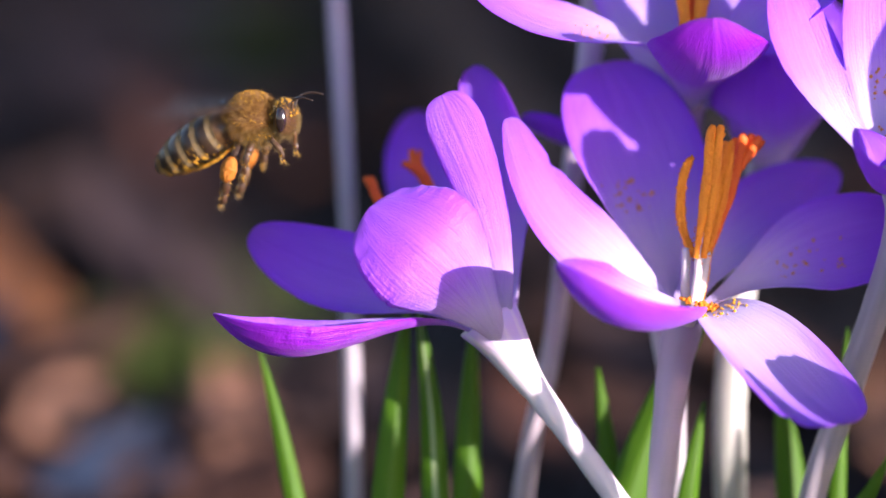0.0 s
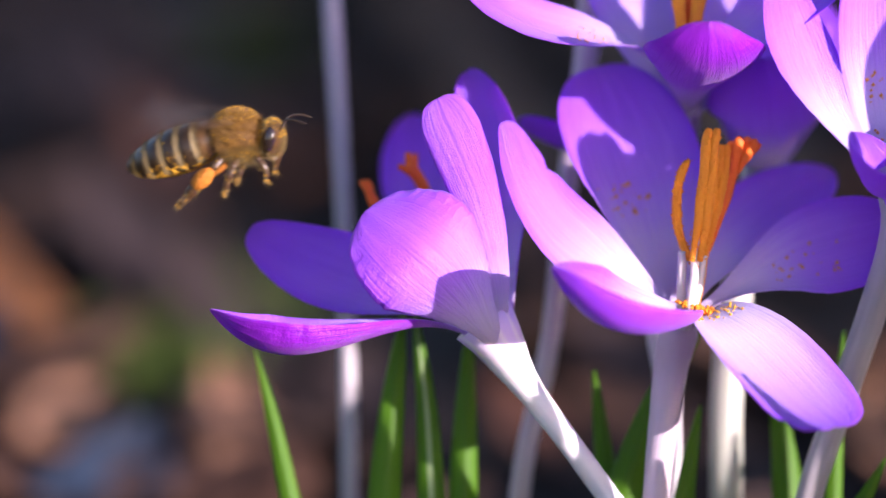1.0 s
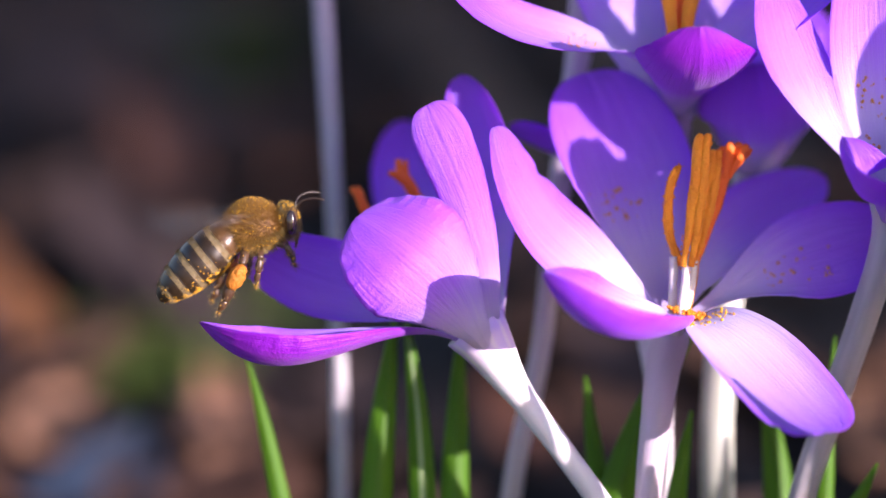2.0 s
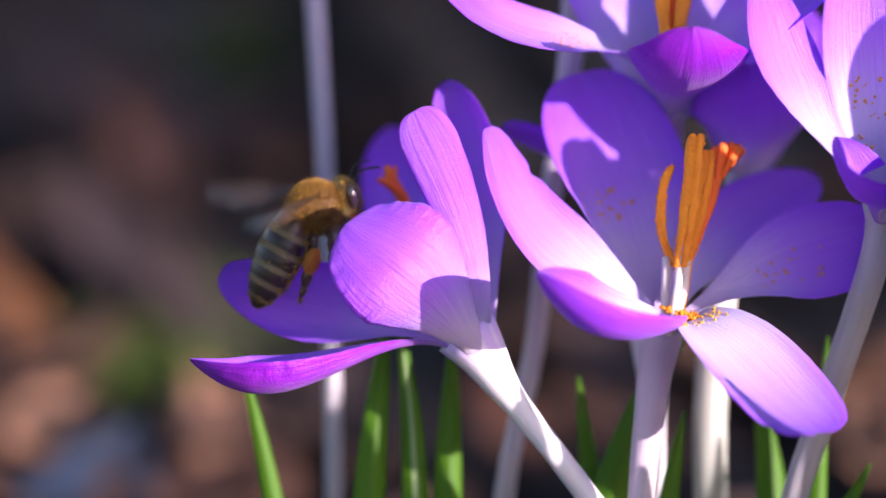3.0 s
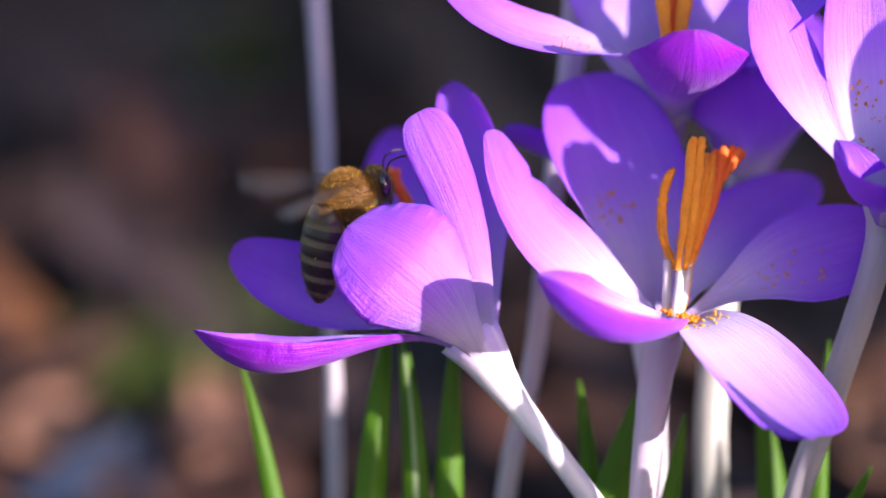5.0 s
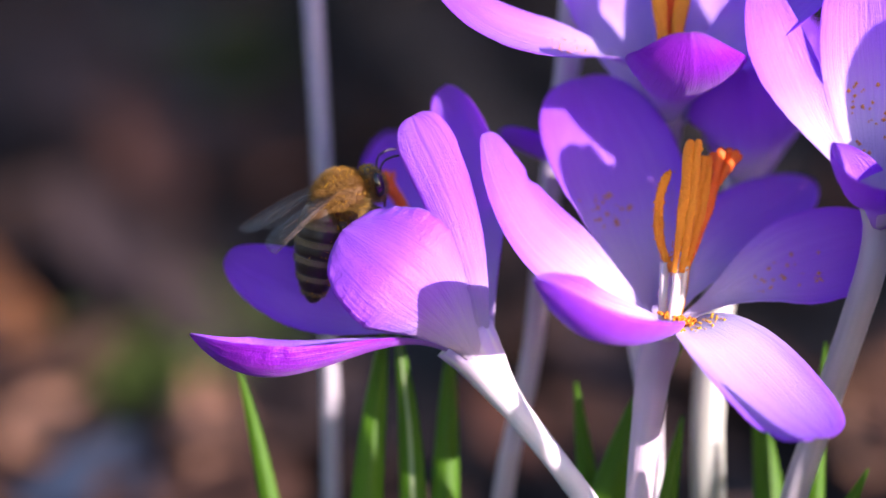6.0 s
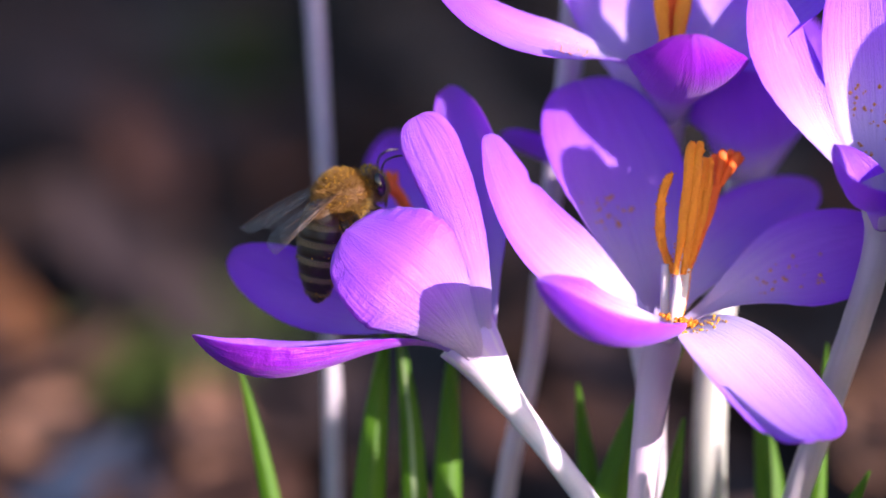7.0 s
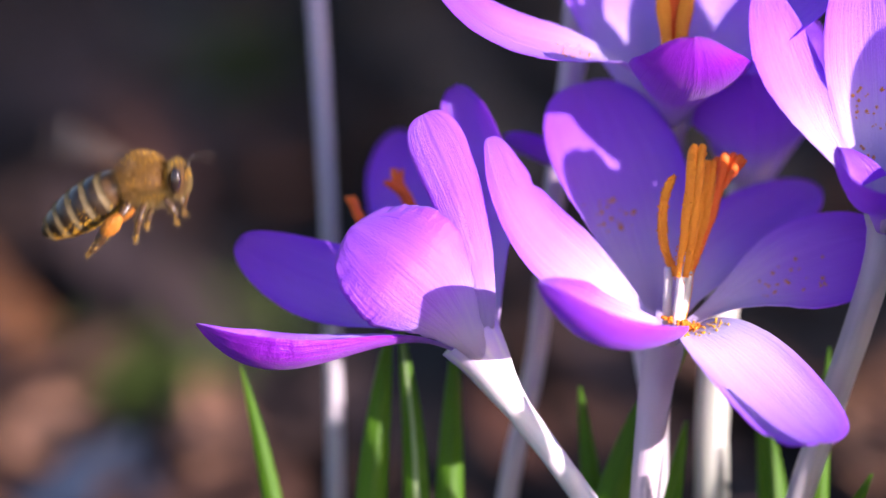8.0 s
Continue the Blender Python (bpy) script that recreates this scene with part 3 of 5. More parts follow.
GREEN = "narrow green crocus leaf standing in the soil"
STRIPED = "narrow green crocus leaf with a pale midline stripe"
for k, (pts, width, mat, label) in enumerate((
        ([(-11.49, 4.39, 29.74), (-12.82, 6.00, 35.74), (-14.44, 6.73, 42.36)], 1.3, LEAF_PLAIN, GREEN),
        ([(-4.24, 2.48, 30.34), (-3.71, 4.31, 37.17), (-2.75, 7.56, 45.44)], 2.0, LEAF_PLAIN, GREEN),
        ([(-0.53, 3.43, 30.04), (-0.97, 5.50, 37.74), (-1.95, 8.52, 45.17)], 1.7, LEAF, STRIPED),
        ([(1.95, 4.39, 29.74), (2.13, 6.23, 36.60), (2.40, 9.26, 44.04)], 1.8, LEAF_PLAIN, GREEN),
        ([(13.58, 4.39, 29.74), (12.91, 5.88, 35.31), (12.16, 7.26, 40.45)], 1.6, LEAF_PLAIN, GREEN),
        ([(14.16, 1.52, 30.63), (15.90, 3.00, 36.00), (17.70, 4.60, 40.20), (19.40, 5.80, 42.40), (20.60, 6.30, 44.10)], 2.5, LEAF_PLAIN, GREEN),
        ([(19.10, 0.57, 30.93), (19.72, 1.71, 35.18), (20.38, 3.67, 38.64)], 1.6, LEAF_PLAIN, GREEN),
        ([(27.66, 6.30, 29.14), (27.22, 7.45, 33.45), (26.33, 9.07, 39.47)], 2.2, LEAF_PLAIN, GREEN),
        ([(30.85, 2.48, 30.34), (31.11, 4.08, 36.31), (31.64, 6.14, 44.00)], 1.1, LEAF_PLAIN, GREEN),
        ([(31.39, -1.68, 30.26), (32.92, -1.12, 32.38), (34.67, -0.27, 35.55)], 2.0, LEAF_PLAIN, GREEN),
        # From here on the blades are unseen, added as a screen shading stems and tepals.
        ([(36.38, -30.32, 39.29), (36.55, -28.94, 44.46), (36.38, -27.34, 50.42)], 3.2, LEAF_PLAIN, GREEN),
        ([(37.62, -31.28, 39.59), (37.95, -29.90, 44.75), (38.11, -27.96, 51.97)], 3.6, LEAF_PLAIN, GREEN),
        ([(39.64, -29.37, 38.99), (39.85, -27.98, 44.17), (39.76, -26.14, 51.02)], 3.6, LEAF_PLAIN, GREEN),
        ([(41.32, -30.32, 39.29), (41.24, -29.15, 43.66), (41.16, -27.53, 49.70)], 3.6, LEAF_PLAIN, GREEN),
        ([(37.05, -33.19, 40.19), (37.13, -31.81, 45.33), (37.05, -30.12, 51.65)], 3.0, LEAF_PLAIN, GREEN),
        ([(38.80, -34.14, 40.49), (38.93, -32.77, 45.62), (39.01, -31.08, 51.92)], 3.0, LEAF_PLAIN, GREEN),
        ([(40.52, -33.19, 40.19), (40.40, -31.81, 45.33), (40.32, -30.49, 50.26)], 3.0, LEAF_PLAIN, GREEN),
        ([(47.99, -30.32, 39.29), (48.20, -29.60, 42.46), (48.50, -28.90, 45.80)], 3.6, LEAF_PLAIN, GREEN),
        ([(67.75, -30.32, 39.29), (68.00, -28.94, 44.46), (68.16, -27.77, 48.83)], 2.6, LEAF_PLAIN, GREEN),
        ([(65.96, -31.28, 39.59), (66.20, -29.90, 44.75), (66.37, -28.20, 51.09)], 2.4, LEAF_PLAIN, GREEN))):
    low = pts[0]
    run = (Vector(pts[0]) - Vector(pts[1])).normalized()
    drop = Vector(low) + run * (low[2] / max(0.6, -run.z))
    blade([(drop.x, drop.y, -1.0), *pts], width, label, mat, 80 + k)


# ---- crocuses ----
def left_crocus():
    base = foot_of((17.72, -4.61, 27.07), 12, 4)
    c = Crocus(base, "violet crocus leaning over, half open, its cup sideways", [
        (17.72, -4.61, 27.07), (13.33, -4.01, 33.18), (9.61, -3.65, 38.39), (7.00, -2.75, 41.75), (5.70, -2.26, 43.56), (4.61, -1.79, 45.32), (3.40, -1.50, 47.00)],
        [0.9, 0.9, 0.9, 0.92, 1.05, 1.48, 1.98, 2.55], STEM_THROAT)
    c.tepal((5.25, -3.00, 44.25), (1.30, -5.98, 51.26), (0.30, -9.65, 53.90), (-5.58, -4.82, 56.56), (-0.29, 1.06, 0.20), (-0.46, 0.93, -0.19), 5.40, peak=0.619, cup=(1.2, 0.26), foot=0.082, blunt=0.307, neck=0.78, crimp=0.42)
    c.tepal((4.75, -3.00, 45.00), (5.35, -3.20, 50.50), (3.55, -3.60, 57.60), (-0.15, -1.60, 64.60), (-0.50, 0.90, 0.20), (-0.30, 0.90, 0.25), 2.35, peak=0.86, cup=(1.1, 0.55), blunt=0.36, foot=0.26, neck=0.9)
    c.tepal((5.49, -1.56, 43.15), (5.48, 4.31, 48.58), (6.74, 6.80, 55.90), (2.17, 10.72, 63.85), (-0.97, -0.10, 0.16), (-0.49, -0.86, 0.26), 3.15, peak=0.644, cup=(0.45, 0.45), foot=0.08, blunt=0.446, neck=0.92)
    c.tepal((5.36, -1.09, 44.60), (2.57, 12.88, 47.22), (-1.55, 22.56, 48.56), (-2.20, 23.16, 57.35), (-0.28, -0.98, 0.19), (0.27, -1.08, 0.06), 3.74, peak=0.679, cup=(1.15, 0.36), foot=0.08, blunt=0.523, neck=0.9)
    back = c.tepal((5.91, -1.25, 42.85), (-2.82, 3.50, 50.05), (-5.52, 2.50, 46.72), (-15.00, 5.00, 52.03), (0.15, -0.18, 0.85), (0.10, -1.07, 0.19), 3.76, peak=0.464, cup=(1.17, 0.29), foot=0.085, blunt=0.448, neck=1.18)
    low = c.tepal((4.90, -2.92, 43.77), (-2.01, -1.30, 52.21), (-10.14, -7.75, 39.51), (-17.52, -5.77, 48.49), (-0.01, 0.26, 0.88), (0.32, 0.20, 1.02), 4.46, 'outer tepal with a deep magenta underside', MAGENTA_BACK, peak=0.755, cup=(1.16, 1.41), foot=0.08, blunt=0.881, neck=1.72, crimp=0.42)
    c.organ("stigma", [(4.40, -0.54, 44.97), (0.71, 7.45, 50.05), (-0.88, 8.59, 54.32), (-1.59, 8.96, 55.68), (-2.30, 9.23, 56.70), (-2.47, 9.46, 57.56)], [0.4, 0.4, 0.42, 0.5, 0.36, 0.26], ORANGE)
    c.organ("stigma", [(-1.41, 8.88, 55.38), (-2.38, 8.71, 56.29), (-3.18, 8.60, 56.68)], [0.38, 0.36, 0.2], ORANGE)
    c.organ("stigma", [(-1.41, 8.84, 55.25), (-1.90, 9.55, 56.35), (-1.81, 10.02, 57.33)], [0.36, 0.32, 0.18], ORANGE)
    c.organ("anther", [(3.96, -1.50, 45.24), (-1.06, 6.14, 49.03), (-4.14, 7.05, 52.44), (-5.11, 7.49, 54.05), (-5.69, 7.81, 55.25), (-6.13, 7.92, 55.67)], [0.3, 0.35, 0.45, 0.42, 0.32, 0.2], ORANGE)
    c.organ("anther", [(-5.38, 7.57, 54.35), (-5.38, 8.09, 55.13), (-5.65, 8.33, 55.66)], [0.3, 0.26, 0.14], ORANGE)
    return c, low, back


def right_crocus():
    base = foot_of((16.55, -3.93, 29.60), -2, 3)
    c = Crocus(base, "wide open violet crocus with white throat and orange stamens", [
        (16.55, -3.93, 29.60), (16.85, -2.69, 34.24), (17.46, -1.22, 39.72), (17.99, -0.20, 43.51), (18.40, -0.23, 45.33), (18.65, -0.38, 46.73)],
        [0.95, 1.0, 1.05, 1.2, 1.4, 1.55, 1.3], STEM_SHADED_BROWN)
    c.tepal((18.59, 0.36, 45.68), (16.33, 6.08, 53.05), (15.99, 6.52, 54.73), (12.24, 11.96, 63.85), (0.31, -1.16, 0.36), (0.33, -0.88, 0.32), 5.62, peak=0.687, cup=(1.37, 0.3), foot=0.15, blunt=0.369, neck=0.78)
    c.tepal((17.73, -1.29, 46.34), (13.85, -0.41, 51.99), (7.60, -0.67, 50.78), (4.83, 1.38, 62.04), (0.69, -0.68, 0.70), (1.12, -0.65, -0.35), 3.61, peak=0.583, cup=(0.69, 0.47), foot=0.321, nick=(1, 0.84, 0.12), blunt=0.323, neck=0.95)
    c.tepal((18.68, -1.69, 46.67), (20.30, -8.64, 50.31), (12.30, -12.91, 45.38), (8.47, -13.88, 54.53), (0.19, 0.30, 1.14), (0.57, -0.02, 0.83), 5.44, peak=0.694, cup=(1.48, 1.56), foot=0.218, blunt=0.536, neck=1.06, back=VIOLET_FULL_BACK)
    c.tepal((19.11, -1.60, 46.49), (20.84, -5.09, 50.99), (26.72, -11.54, 43.02), (30.06, -15.56, 42.61), (0.35, -0.50, 0.98), (0.57, -0.69, 0.08), 4.72, peak=0.622, cup=(0.87, 0.1), foot=0.25, nick=(1, 0.88, 0.14), blunt=0.332, neck=0.54, inside=VIOLET_PALE)
    c.tepal((18.52, -1.03, 46.65), (25.89, 1.33, 50.62), (27.57, 3.32, 50.51), (36.31, 2.90, 53.16), (-0.24, -0.45, 0.70), (-0.09, -1.05, 0.44), 4.04, peak=0.688, cup=(0.78, 0.63), foot=0.082, blunt=0.377, neck=1.06)
    c.tepal((18.32, 0.72, 46.57), (20.93, 3.30, 51.56), (24.71, 7.84, 52.51), (30.83, 14.31, 55.09), (-0.28, -0.77, 0.39), (-0.57, -0.93, 0.28), 3.57, peak=0.636, cup=(0.8, 0.16), foot=0.31, blunt=0.514, neck=0.88)
    for dx, dy, top in ((-0.25, -0.4, 52.3), (0.55, -1.1, 52.5), (1.05, 0.3, 51.8)):
        c.organ("filament", [(18.75 + dx * 0.4, -1.2 + dy * 0.6, 46.4), (18.85 + dx, -1.1 + dy, 49.4), (19.0 + dx * 1.25, -0.4 + dy, top)], [0.40, 0.35, 0.32], CREAM, flat=1)
    c.organ("style", [(19.35, -0.9, 46.4), (20.05, -0.6, 49.39), (20.45, 0.3, 51.91)], [0.34, 0.30, 0.30], YELLOW, flat=1)
    # each anther has two pollen sacs with a furrow between them
    c.anther([(19.26, -1.04, 51.6), (18.38, -0.51, 53.98), (18.31, 0.28, 56.91), (18.78, 0.70, 58.5), (19.12, 0.85, 59.1)], 0.25, 0.12)
    c.anther([(19.66, -2.01, 51.8), (20.26, -1.14, 55.49), (20.66, -0.24, 58.83), (20.96, 0.50, 61.3), (21.02, 0.60, 61.7)], 0.40, 0.30)
    c.anther([(20.09, -0.08, 51.4), (21.13, 0.80, 54.98), (21.74, 1.59, 57.92), (22.02, 2.15, 60.02)], 0.36, 0.20)
    # the style ends in frilled, trumpet shaped lobes
    c.organ("stigma", [(20.22, 0.75, 50.94), (21.70, 1.77, 54.73), (22.74, 2.67, 58.10), (23.20, 2.95, 59.2)], [0.3, 0.42, 0.55, 0.62], ORANGE)
    for k, (dx, dy, dz, r) in enumerate(((-0.45, 0.1, 1.35, 0.34), (0.1, -0.25, 1.75, 0.36), (0.75, 0.2, 1.6, 0.40), (1.25, -0.1, 1.5, 0.36), (1.55, 0.3, 1.1, 0.26))):
        c.organ("stigma_lobe", [(22.62 + dx * 0.3, 2.6 + dy, 57.7), (22.85 + dx * 0.7, 2.75 + dy, 58.2 + dz * 0.6), (23.0 + dx, 2.8 + dy, 58.5 + dz), (23.05 + dx * 1.12, 2.8 + dy, 58.6 + dz * 1.12)], [r * 0.7, r, r * 1.15, r * 0.5], ORANGE)
    c.pollen(2, 130, (-0.9, 0.9), (0.03, 0.13), 15, 0.17, YELLOW)
    c.pollen(3, 70, (-0.9, 0.5), (0.02, 0.10), 16, 0.17, YELLOW)
    # loose pollen heaped in the throat round the filaments
    rnd = random.Random(23)
    heap = []
    for _ in range(130):
        s = 0.25 + 0.75 * rnd.random() ** 0.6
        at = Vector((17.0 + 4.0 * s + rnd.gauss(0, 0.12), -2.3 + rnd.gauss(0, 0.3), 49.1 - 1.3 * s + rnd.gauss(0, 0.12)))
        heap.append((at - c.base, Vector((0, -0.3, 1))))
    tagged(part("throat_pollen", strew(heap, 0.14, seed=24), YELLOW, c.ob, "heap of orange yellow pollen"), kind="stuff")
    c.pollen(3, 50, (-0.9, 0.6), (0.17, 0.27), 11, 0.12, POLLEN)
    c.pollen(0, 26, (-0.75, 0.1), (0.46, 0.62), 3)
    c.pollen(4, 26, (-0.3, 0.5), (0.4, 0.78), 4, 0.13)
    c.pollen(2, 60, (-0.7, 0.2), (0.14, 0.45), 5, 0.13, POLLEN)
    return c


def top_crocus():
    base = foot_of((17.78, 10.12, 27.95), 0, 2)
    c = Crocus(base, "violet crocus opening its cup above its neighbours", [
        (18.01, 10.59, 29.68), (18.46, 14.77, 45.30), (18.91, 16.24, 54.65), (19.10, 15.17, 58.38), (18.95, 13.6, 60.60)], [1.1, 1.1, 1.1, 1.15, 1.5, 1.6], STEM_SHADED_DUSK)
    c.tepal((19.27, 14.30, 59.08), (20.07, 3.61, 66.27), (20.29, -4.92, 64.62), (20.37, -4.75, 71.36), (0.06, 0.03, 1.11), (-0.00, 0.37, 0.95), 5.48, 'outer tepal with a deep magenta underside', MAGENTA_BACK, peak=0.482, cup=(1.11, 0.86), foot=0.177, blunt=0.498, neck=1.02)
    c.tepal((19.00, 14.45, 60.29), (15.48, 8.75, 70.35), (8.90, 1.25, 65.28), (1.25, 4.27, 73.28), (-0.10, -0.19, 0.84), (0.43, -0.50, 0.87), 2.73, peak=0.584, cup=(0.89, 0.55), foot=0.082, blunt=0.345, neck=1.28)
    c.tepal((19.02, 15.31, 58.90), (17.72, 12.09, 66.19), (14.91, 15.64, 71.74), (13.19, 18.98, 76.48), (0, -1, 0.4), (0, -1, 0.4), 5, cup=(1.0, 0.4), foot=0.28)
    c.tepal((19.33, 15.31, 58.90), (21.26, 12.09, 66.19), (23.78, 15.41, 70.88), (26.50, 17.77, 75.82), (0, -1, 0.4), (0, -1, 0.4), 5, cup=(1.0, 0.4), foot=0.28)
    c.tepal((19.30, 14.72, 59.04), (21.26, 6.99, 66.48), (26.84, 5.60, 69.04), (31.63, 6.73, 73.25), (-0.2, -0.4, 0.9), (-0.2, -0.4, 0.9), 4.4, cup=(1.0, 0.5), foot=0.3)
    c.tepal((19.21, 15.70, 58.80), (19.43, 14.03, 65.74), (19.55, 18.81, 71.96), (19.72, 22.16, 76.73), (0, -1, 0.4), (0, -1, 0.4), 5, cup=(1.0, 0.4), foot=0.28)
    c.organ("stigma", [(19.15, 8.14, 63.05), (19.29, 8.41, 67.94), (19.38, 9.09, 70.48), (19.46, 9.55, 72.18)], [0.4, 0.6, 0.8, 1.0], ORANGE)
    c.organ("anther", [(19.02, 7.17, 63.29), (18.72, 7.44, 68.17), (18.46, 8.12, 70.70), (18.37, 8.68, 72.82)], [0.4, 0.5, 0.6, 0.4], YELLOW)
    c.organ("anther", [(19.20, 7.17, 63.29), (19.86, 7.44, 68.17), (20.21, 8.12, 70.70), (20.47, 8.68, 72.82)], [0.4, 0.5, 0.6, 0.4], YELLOW)
    c.pollen(1, 40, (-0.4, 0.4), (0.42, 0.60), 6, 0.11, YELLOW)
    return c


def far_crocus():
    base = foot_of((22.72, 8.21, 28.55), 2, 2)
    c = Crocus(base, "violet crocus standing behind, pale at the throat", [
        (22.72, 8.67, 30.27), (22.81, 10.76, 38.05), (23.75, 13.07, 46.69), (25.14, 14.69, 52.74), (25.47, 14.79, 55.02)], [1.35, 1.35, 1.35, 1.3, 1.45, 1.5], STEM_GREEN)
    c.tepal((25.05, 14.07, 54.75), (26.47, 10.01, 58.59), (25.91, 10.42, 59.37), (25.39, 9.62, 65.09), (-0.18, 0.95, 0.47), (0.07, 0.95, 0.37), 5.61, cup=(1.19, 0.7), foot=0.128, peak=0.611, blunt=0.527, neck=1.06)
    c.tepal((25.58, 14.75, 52.96), (28.00, 15.73, 56.63), (30.36, 18.37, 58.75), (31.32, 21.09, 65.03), (-0.7, 0.2, 0.5), (-0.7, 0.2, 0.5), 4.6, cup=(1.1, 0.7), foot=0.35, peak=0.66)
    c.tepal((25.55, 15.72, 52.71), (26.37, 19.23, 58.07), (27.83, 22.34, 61.96), (29.24, 24.72, 66.98), (0, -1, 0.4), (0, -1, 0.4), 5, cup=(1.1, 0.5), foot=0.3)
    c.tepal((25.32, 14.75, 52.96), (23.03, 14.88, 57.30), (21.74, 16.31, 58.79), (21.33, 18.91, 64.61), (0.7, 0.3, 0.5), (0.7, 0.3, 0.5), 4.6, cup=(1.1, 0.7), foot=0.35, peak=0.66)
    return c


def side_crocus():
    base = foot_of((28.34, -0.96, 31.41), -4, 3)
    c = Crocus(base, "tall violet crocus with upright pink lit tepals", [
        (28.69, -0.73, 32.26), (30.91, 0.12, 39.32), (33.23, 0.01, 46.63), (34.78, -0.57, 52.20), (35.35, 0.11, 54.71), (35.18, 0.07, 56.52)], [1.05, 1.05, 1.1, 1.15, 1.2, 1.4, 1.5], STEM_SHADED_BEIGE)
    c.tepal((35.67, -1.60, 55.70), (28.44, -2.00, 64.80), (27.93, 1.50, 63.80), (25.66, 2.20, 74.00), (0.48, -0.45, 0.72), (0.58, -0.68, -0.10), 3.38, cup=(1.22, 0.22), foot=0.25, peak=0.631, blunt=0.495, neck=1.21)
    c.tepal((35.25, 0.70, 55.01), (34.56, 3.00, 63.00), (34.04, 3.50, 68.40), (33.74, 3.50, 76.20), (0, -1, 0.3), (0, -1, 0.3), 4, cup=(1.1, 0.5), foot=0.3)
    c.tepal((34.94, -1.81, 55.21), (34.63, -5.08, 59.51), (32.07, -9.08, 56.06), (31.29, -5.38, 62.90), (0.23, 0.15, 0.94), (0.30, -0.03, 0.95), 4.55, cup=(1.11, 1.34), foot=0.292, peak=0.63, blunt=0.524, neck=0.8, back=VIOLET_FULL_BACK)
    c.tepal((35.65, 0.20, 55.05), (37.76, 3.73, 60.52), (40.90, 5.61, 63.66), (43.52, 7.08, 69.15), (-0.7, -0.4, 0.4), (-0.7, -0.4, 0.4), 4, cup=(1.1, 0.5), foot=0.3)
    c.tepal((35.38, -1.81, 55.30), (37.57, -5.03, 58.72), (40.83, -7.08, 58.81), (43.39, -5.64, 64.17), (-0.3, 0.1, 1), (-0.4, 0.1, 1), 4, cup=(1.1, 0.5), foot=0.3)
    c.tepal((35.51, 1.19, 54.88), (36.68, 7.21, 61.92), (38.15, 10.53, 66.55), (39.55, 13.21, 72.72), (0, -1, 0.3), (0, -1, 0.3), 4, cup=(1.1, 0.5), foot=0.3)
    c.pollen(1, 30, (-0.5, 0.5), (0.2, 0.5), 8, 0.16)
    return c


def hidden_crocus():
    base = foot_of((18.44, 6.30, 29.14), 0, 2)
    c = Crocus(base, "violet crocus half hidden behind an open one", [
        (18.44, 6.76, 30.86), (18.09, 8.60, 37.75), (16.30, 11.14, 47.22), (14.33, 14.19, 54.71)], [0.5, 0.6, 0.9, 1.0, 1.6], STEM_WHITE)
    c.tepal((14.33, 14.19, 54.71), (12.30, 13.56, 56.25), (8.73, 13.79, 57.11), (6.15, 14.28, 58.92), (0.2, 0.5, 0.8), (0.2, 0.5, 0.8), 2.6)
    return c


# A crocus out of view on the sunny side, added only for its shadow.
def unseen_crocus():
    base = foot_of((43.18, -15.67, 36.01), 2, 2)
    c = Crocus(base, "unseen half open crocus added to shade the clump", [
        (43.18, -15.23, 37.65), (43.18, -13.47, 44.22), (43.18, -12.37, 48.32), (43.18, -11.82, 50.37)], [1.0, 1.0, 1.1, 1.4, 1.5], STEM_WHITE)
    for k in range(6):
        a = radians(60 * k + 20)
        d = Vector((math.cos(a), math.sin(a), 0))
        foot = Vector((43.18, -12.26, 48.73)) + d * 0.8
        mid = Vector((43.18, -11.27, 52.43))
        tip = Vector((43.18, -8.52, 62.69))
        c.tepal(foot, mid + d * 4.5, mid.lerp(tip, 0.5) + d * 8, tip + d * (7 + k % 2), -d, -d, 4.2, peak=0.64, cup=(1.1, 0.5), foot=0.3)
    return c


# Builds a closed bud that stands out of view to block sunlight.
def unseen_bud(stem, foot, mid, tip, spread, label):
    c = Crocus(foot_of(stem[0], 1, 1), label, stem, [0.9, 0.9, 0.9, 1.1, 1.2], STEM_WHITE)
    foot, mid, tip = Vector(foot), Vector(mid), Vector(tip)
    for k in range(6):
        a = radians(60 * k + 10)
        d = Vector((math.cos(a), math.sin(a), 0))
        c.tepal(foot + d * 0.7, mid + d * 2.6 * spread, mid.lerp(tip, 0.5) + d * 3.0 * spread, tip + d * 1.2 * spread, -d, -d, 2.6 * spread, peak=0.6, cup=(1.1, 0.9), foot=0.35)
    return c


def bare_stalk(points, radii, label, material):
    base = foot_of(points[0], 0, 1)
    ob = thing("crocus_stalk", base, label, "flower stalk", "crocus stalks")
    part("stem", tube(local([base, *points], base), radii, 40, 16, wobble=0.05), material, ob)
    return ob


left, low_tepal, back_tepal = left_crocus()
right_crocus()
top_crocus()
far_crocus()
side_crocus()
hidden_crocus()
unseen_crocus()
# Three buds beyond the right edge, added to shade tepals of the open flowers.
unseen_bud([(60.34, -29.58, 42.07), (58.90, -27.23, 50.82), (54.58, -25.42, 57.58), (49.64, -24.73, 60.16)], (49.39, -24.89, 59.56), (49.14, -23.72, 63.94), (49.14, -21.99, 70.38), 1.0, "unseen slender crocus bud added to cast shade")
unseen_bud([(76.39, -29.58, 42.07), (75.57, -27.87, 48.43), (74.33, -26.17, 54.79), (73.92, -24.89, 59.56)], (73.92, -25.10, 58.77), (73.92, -23.40, 65.13), (74.13, -21.27, 73.08), 1.7, "unseen plump crocus bud added to cast shade")
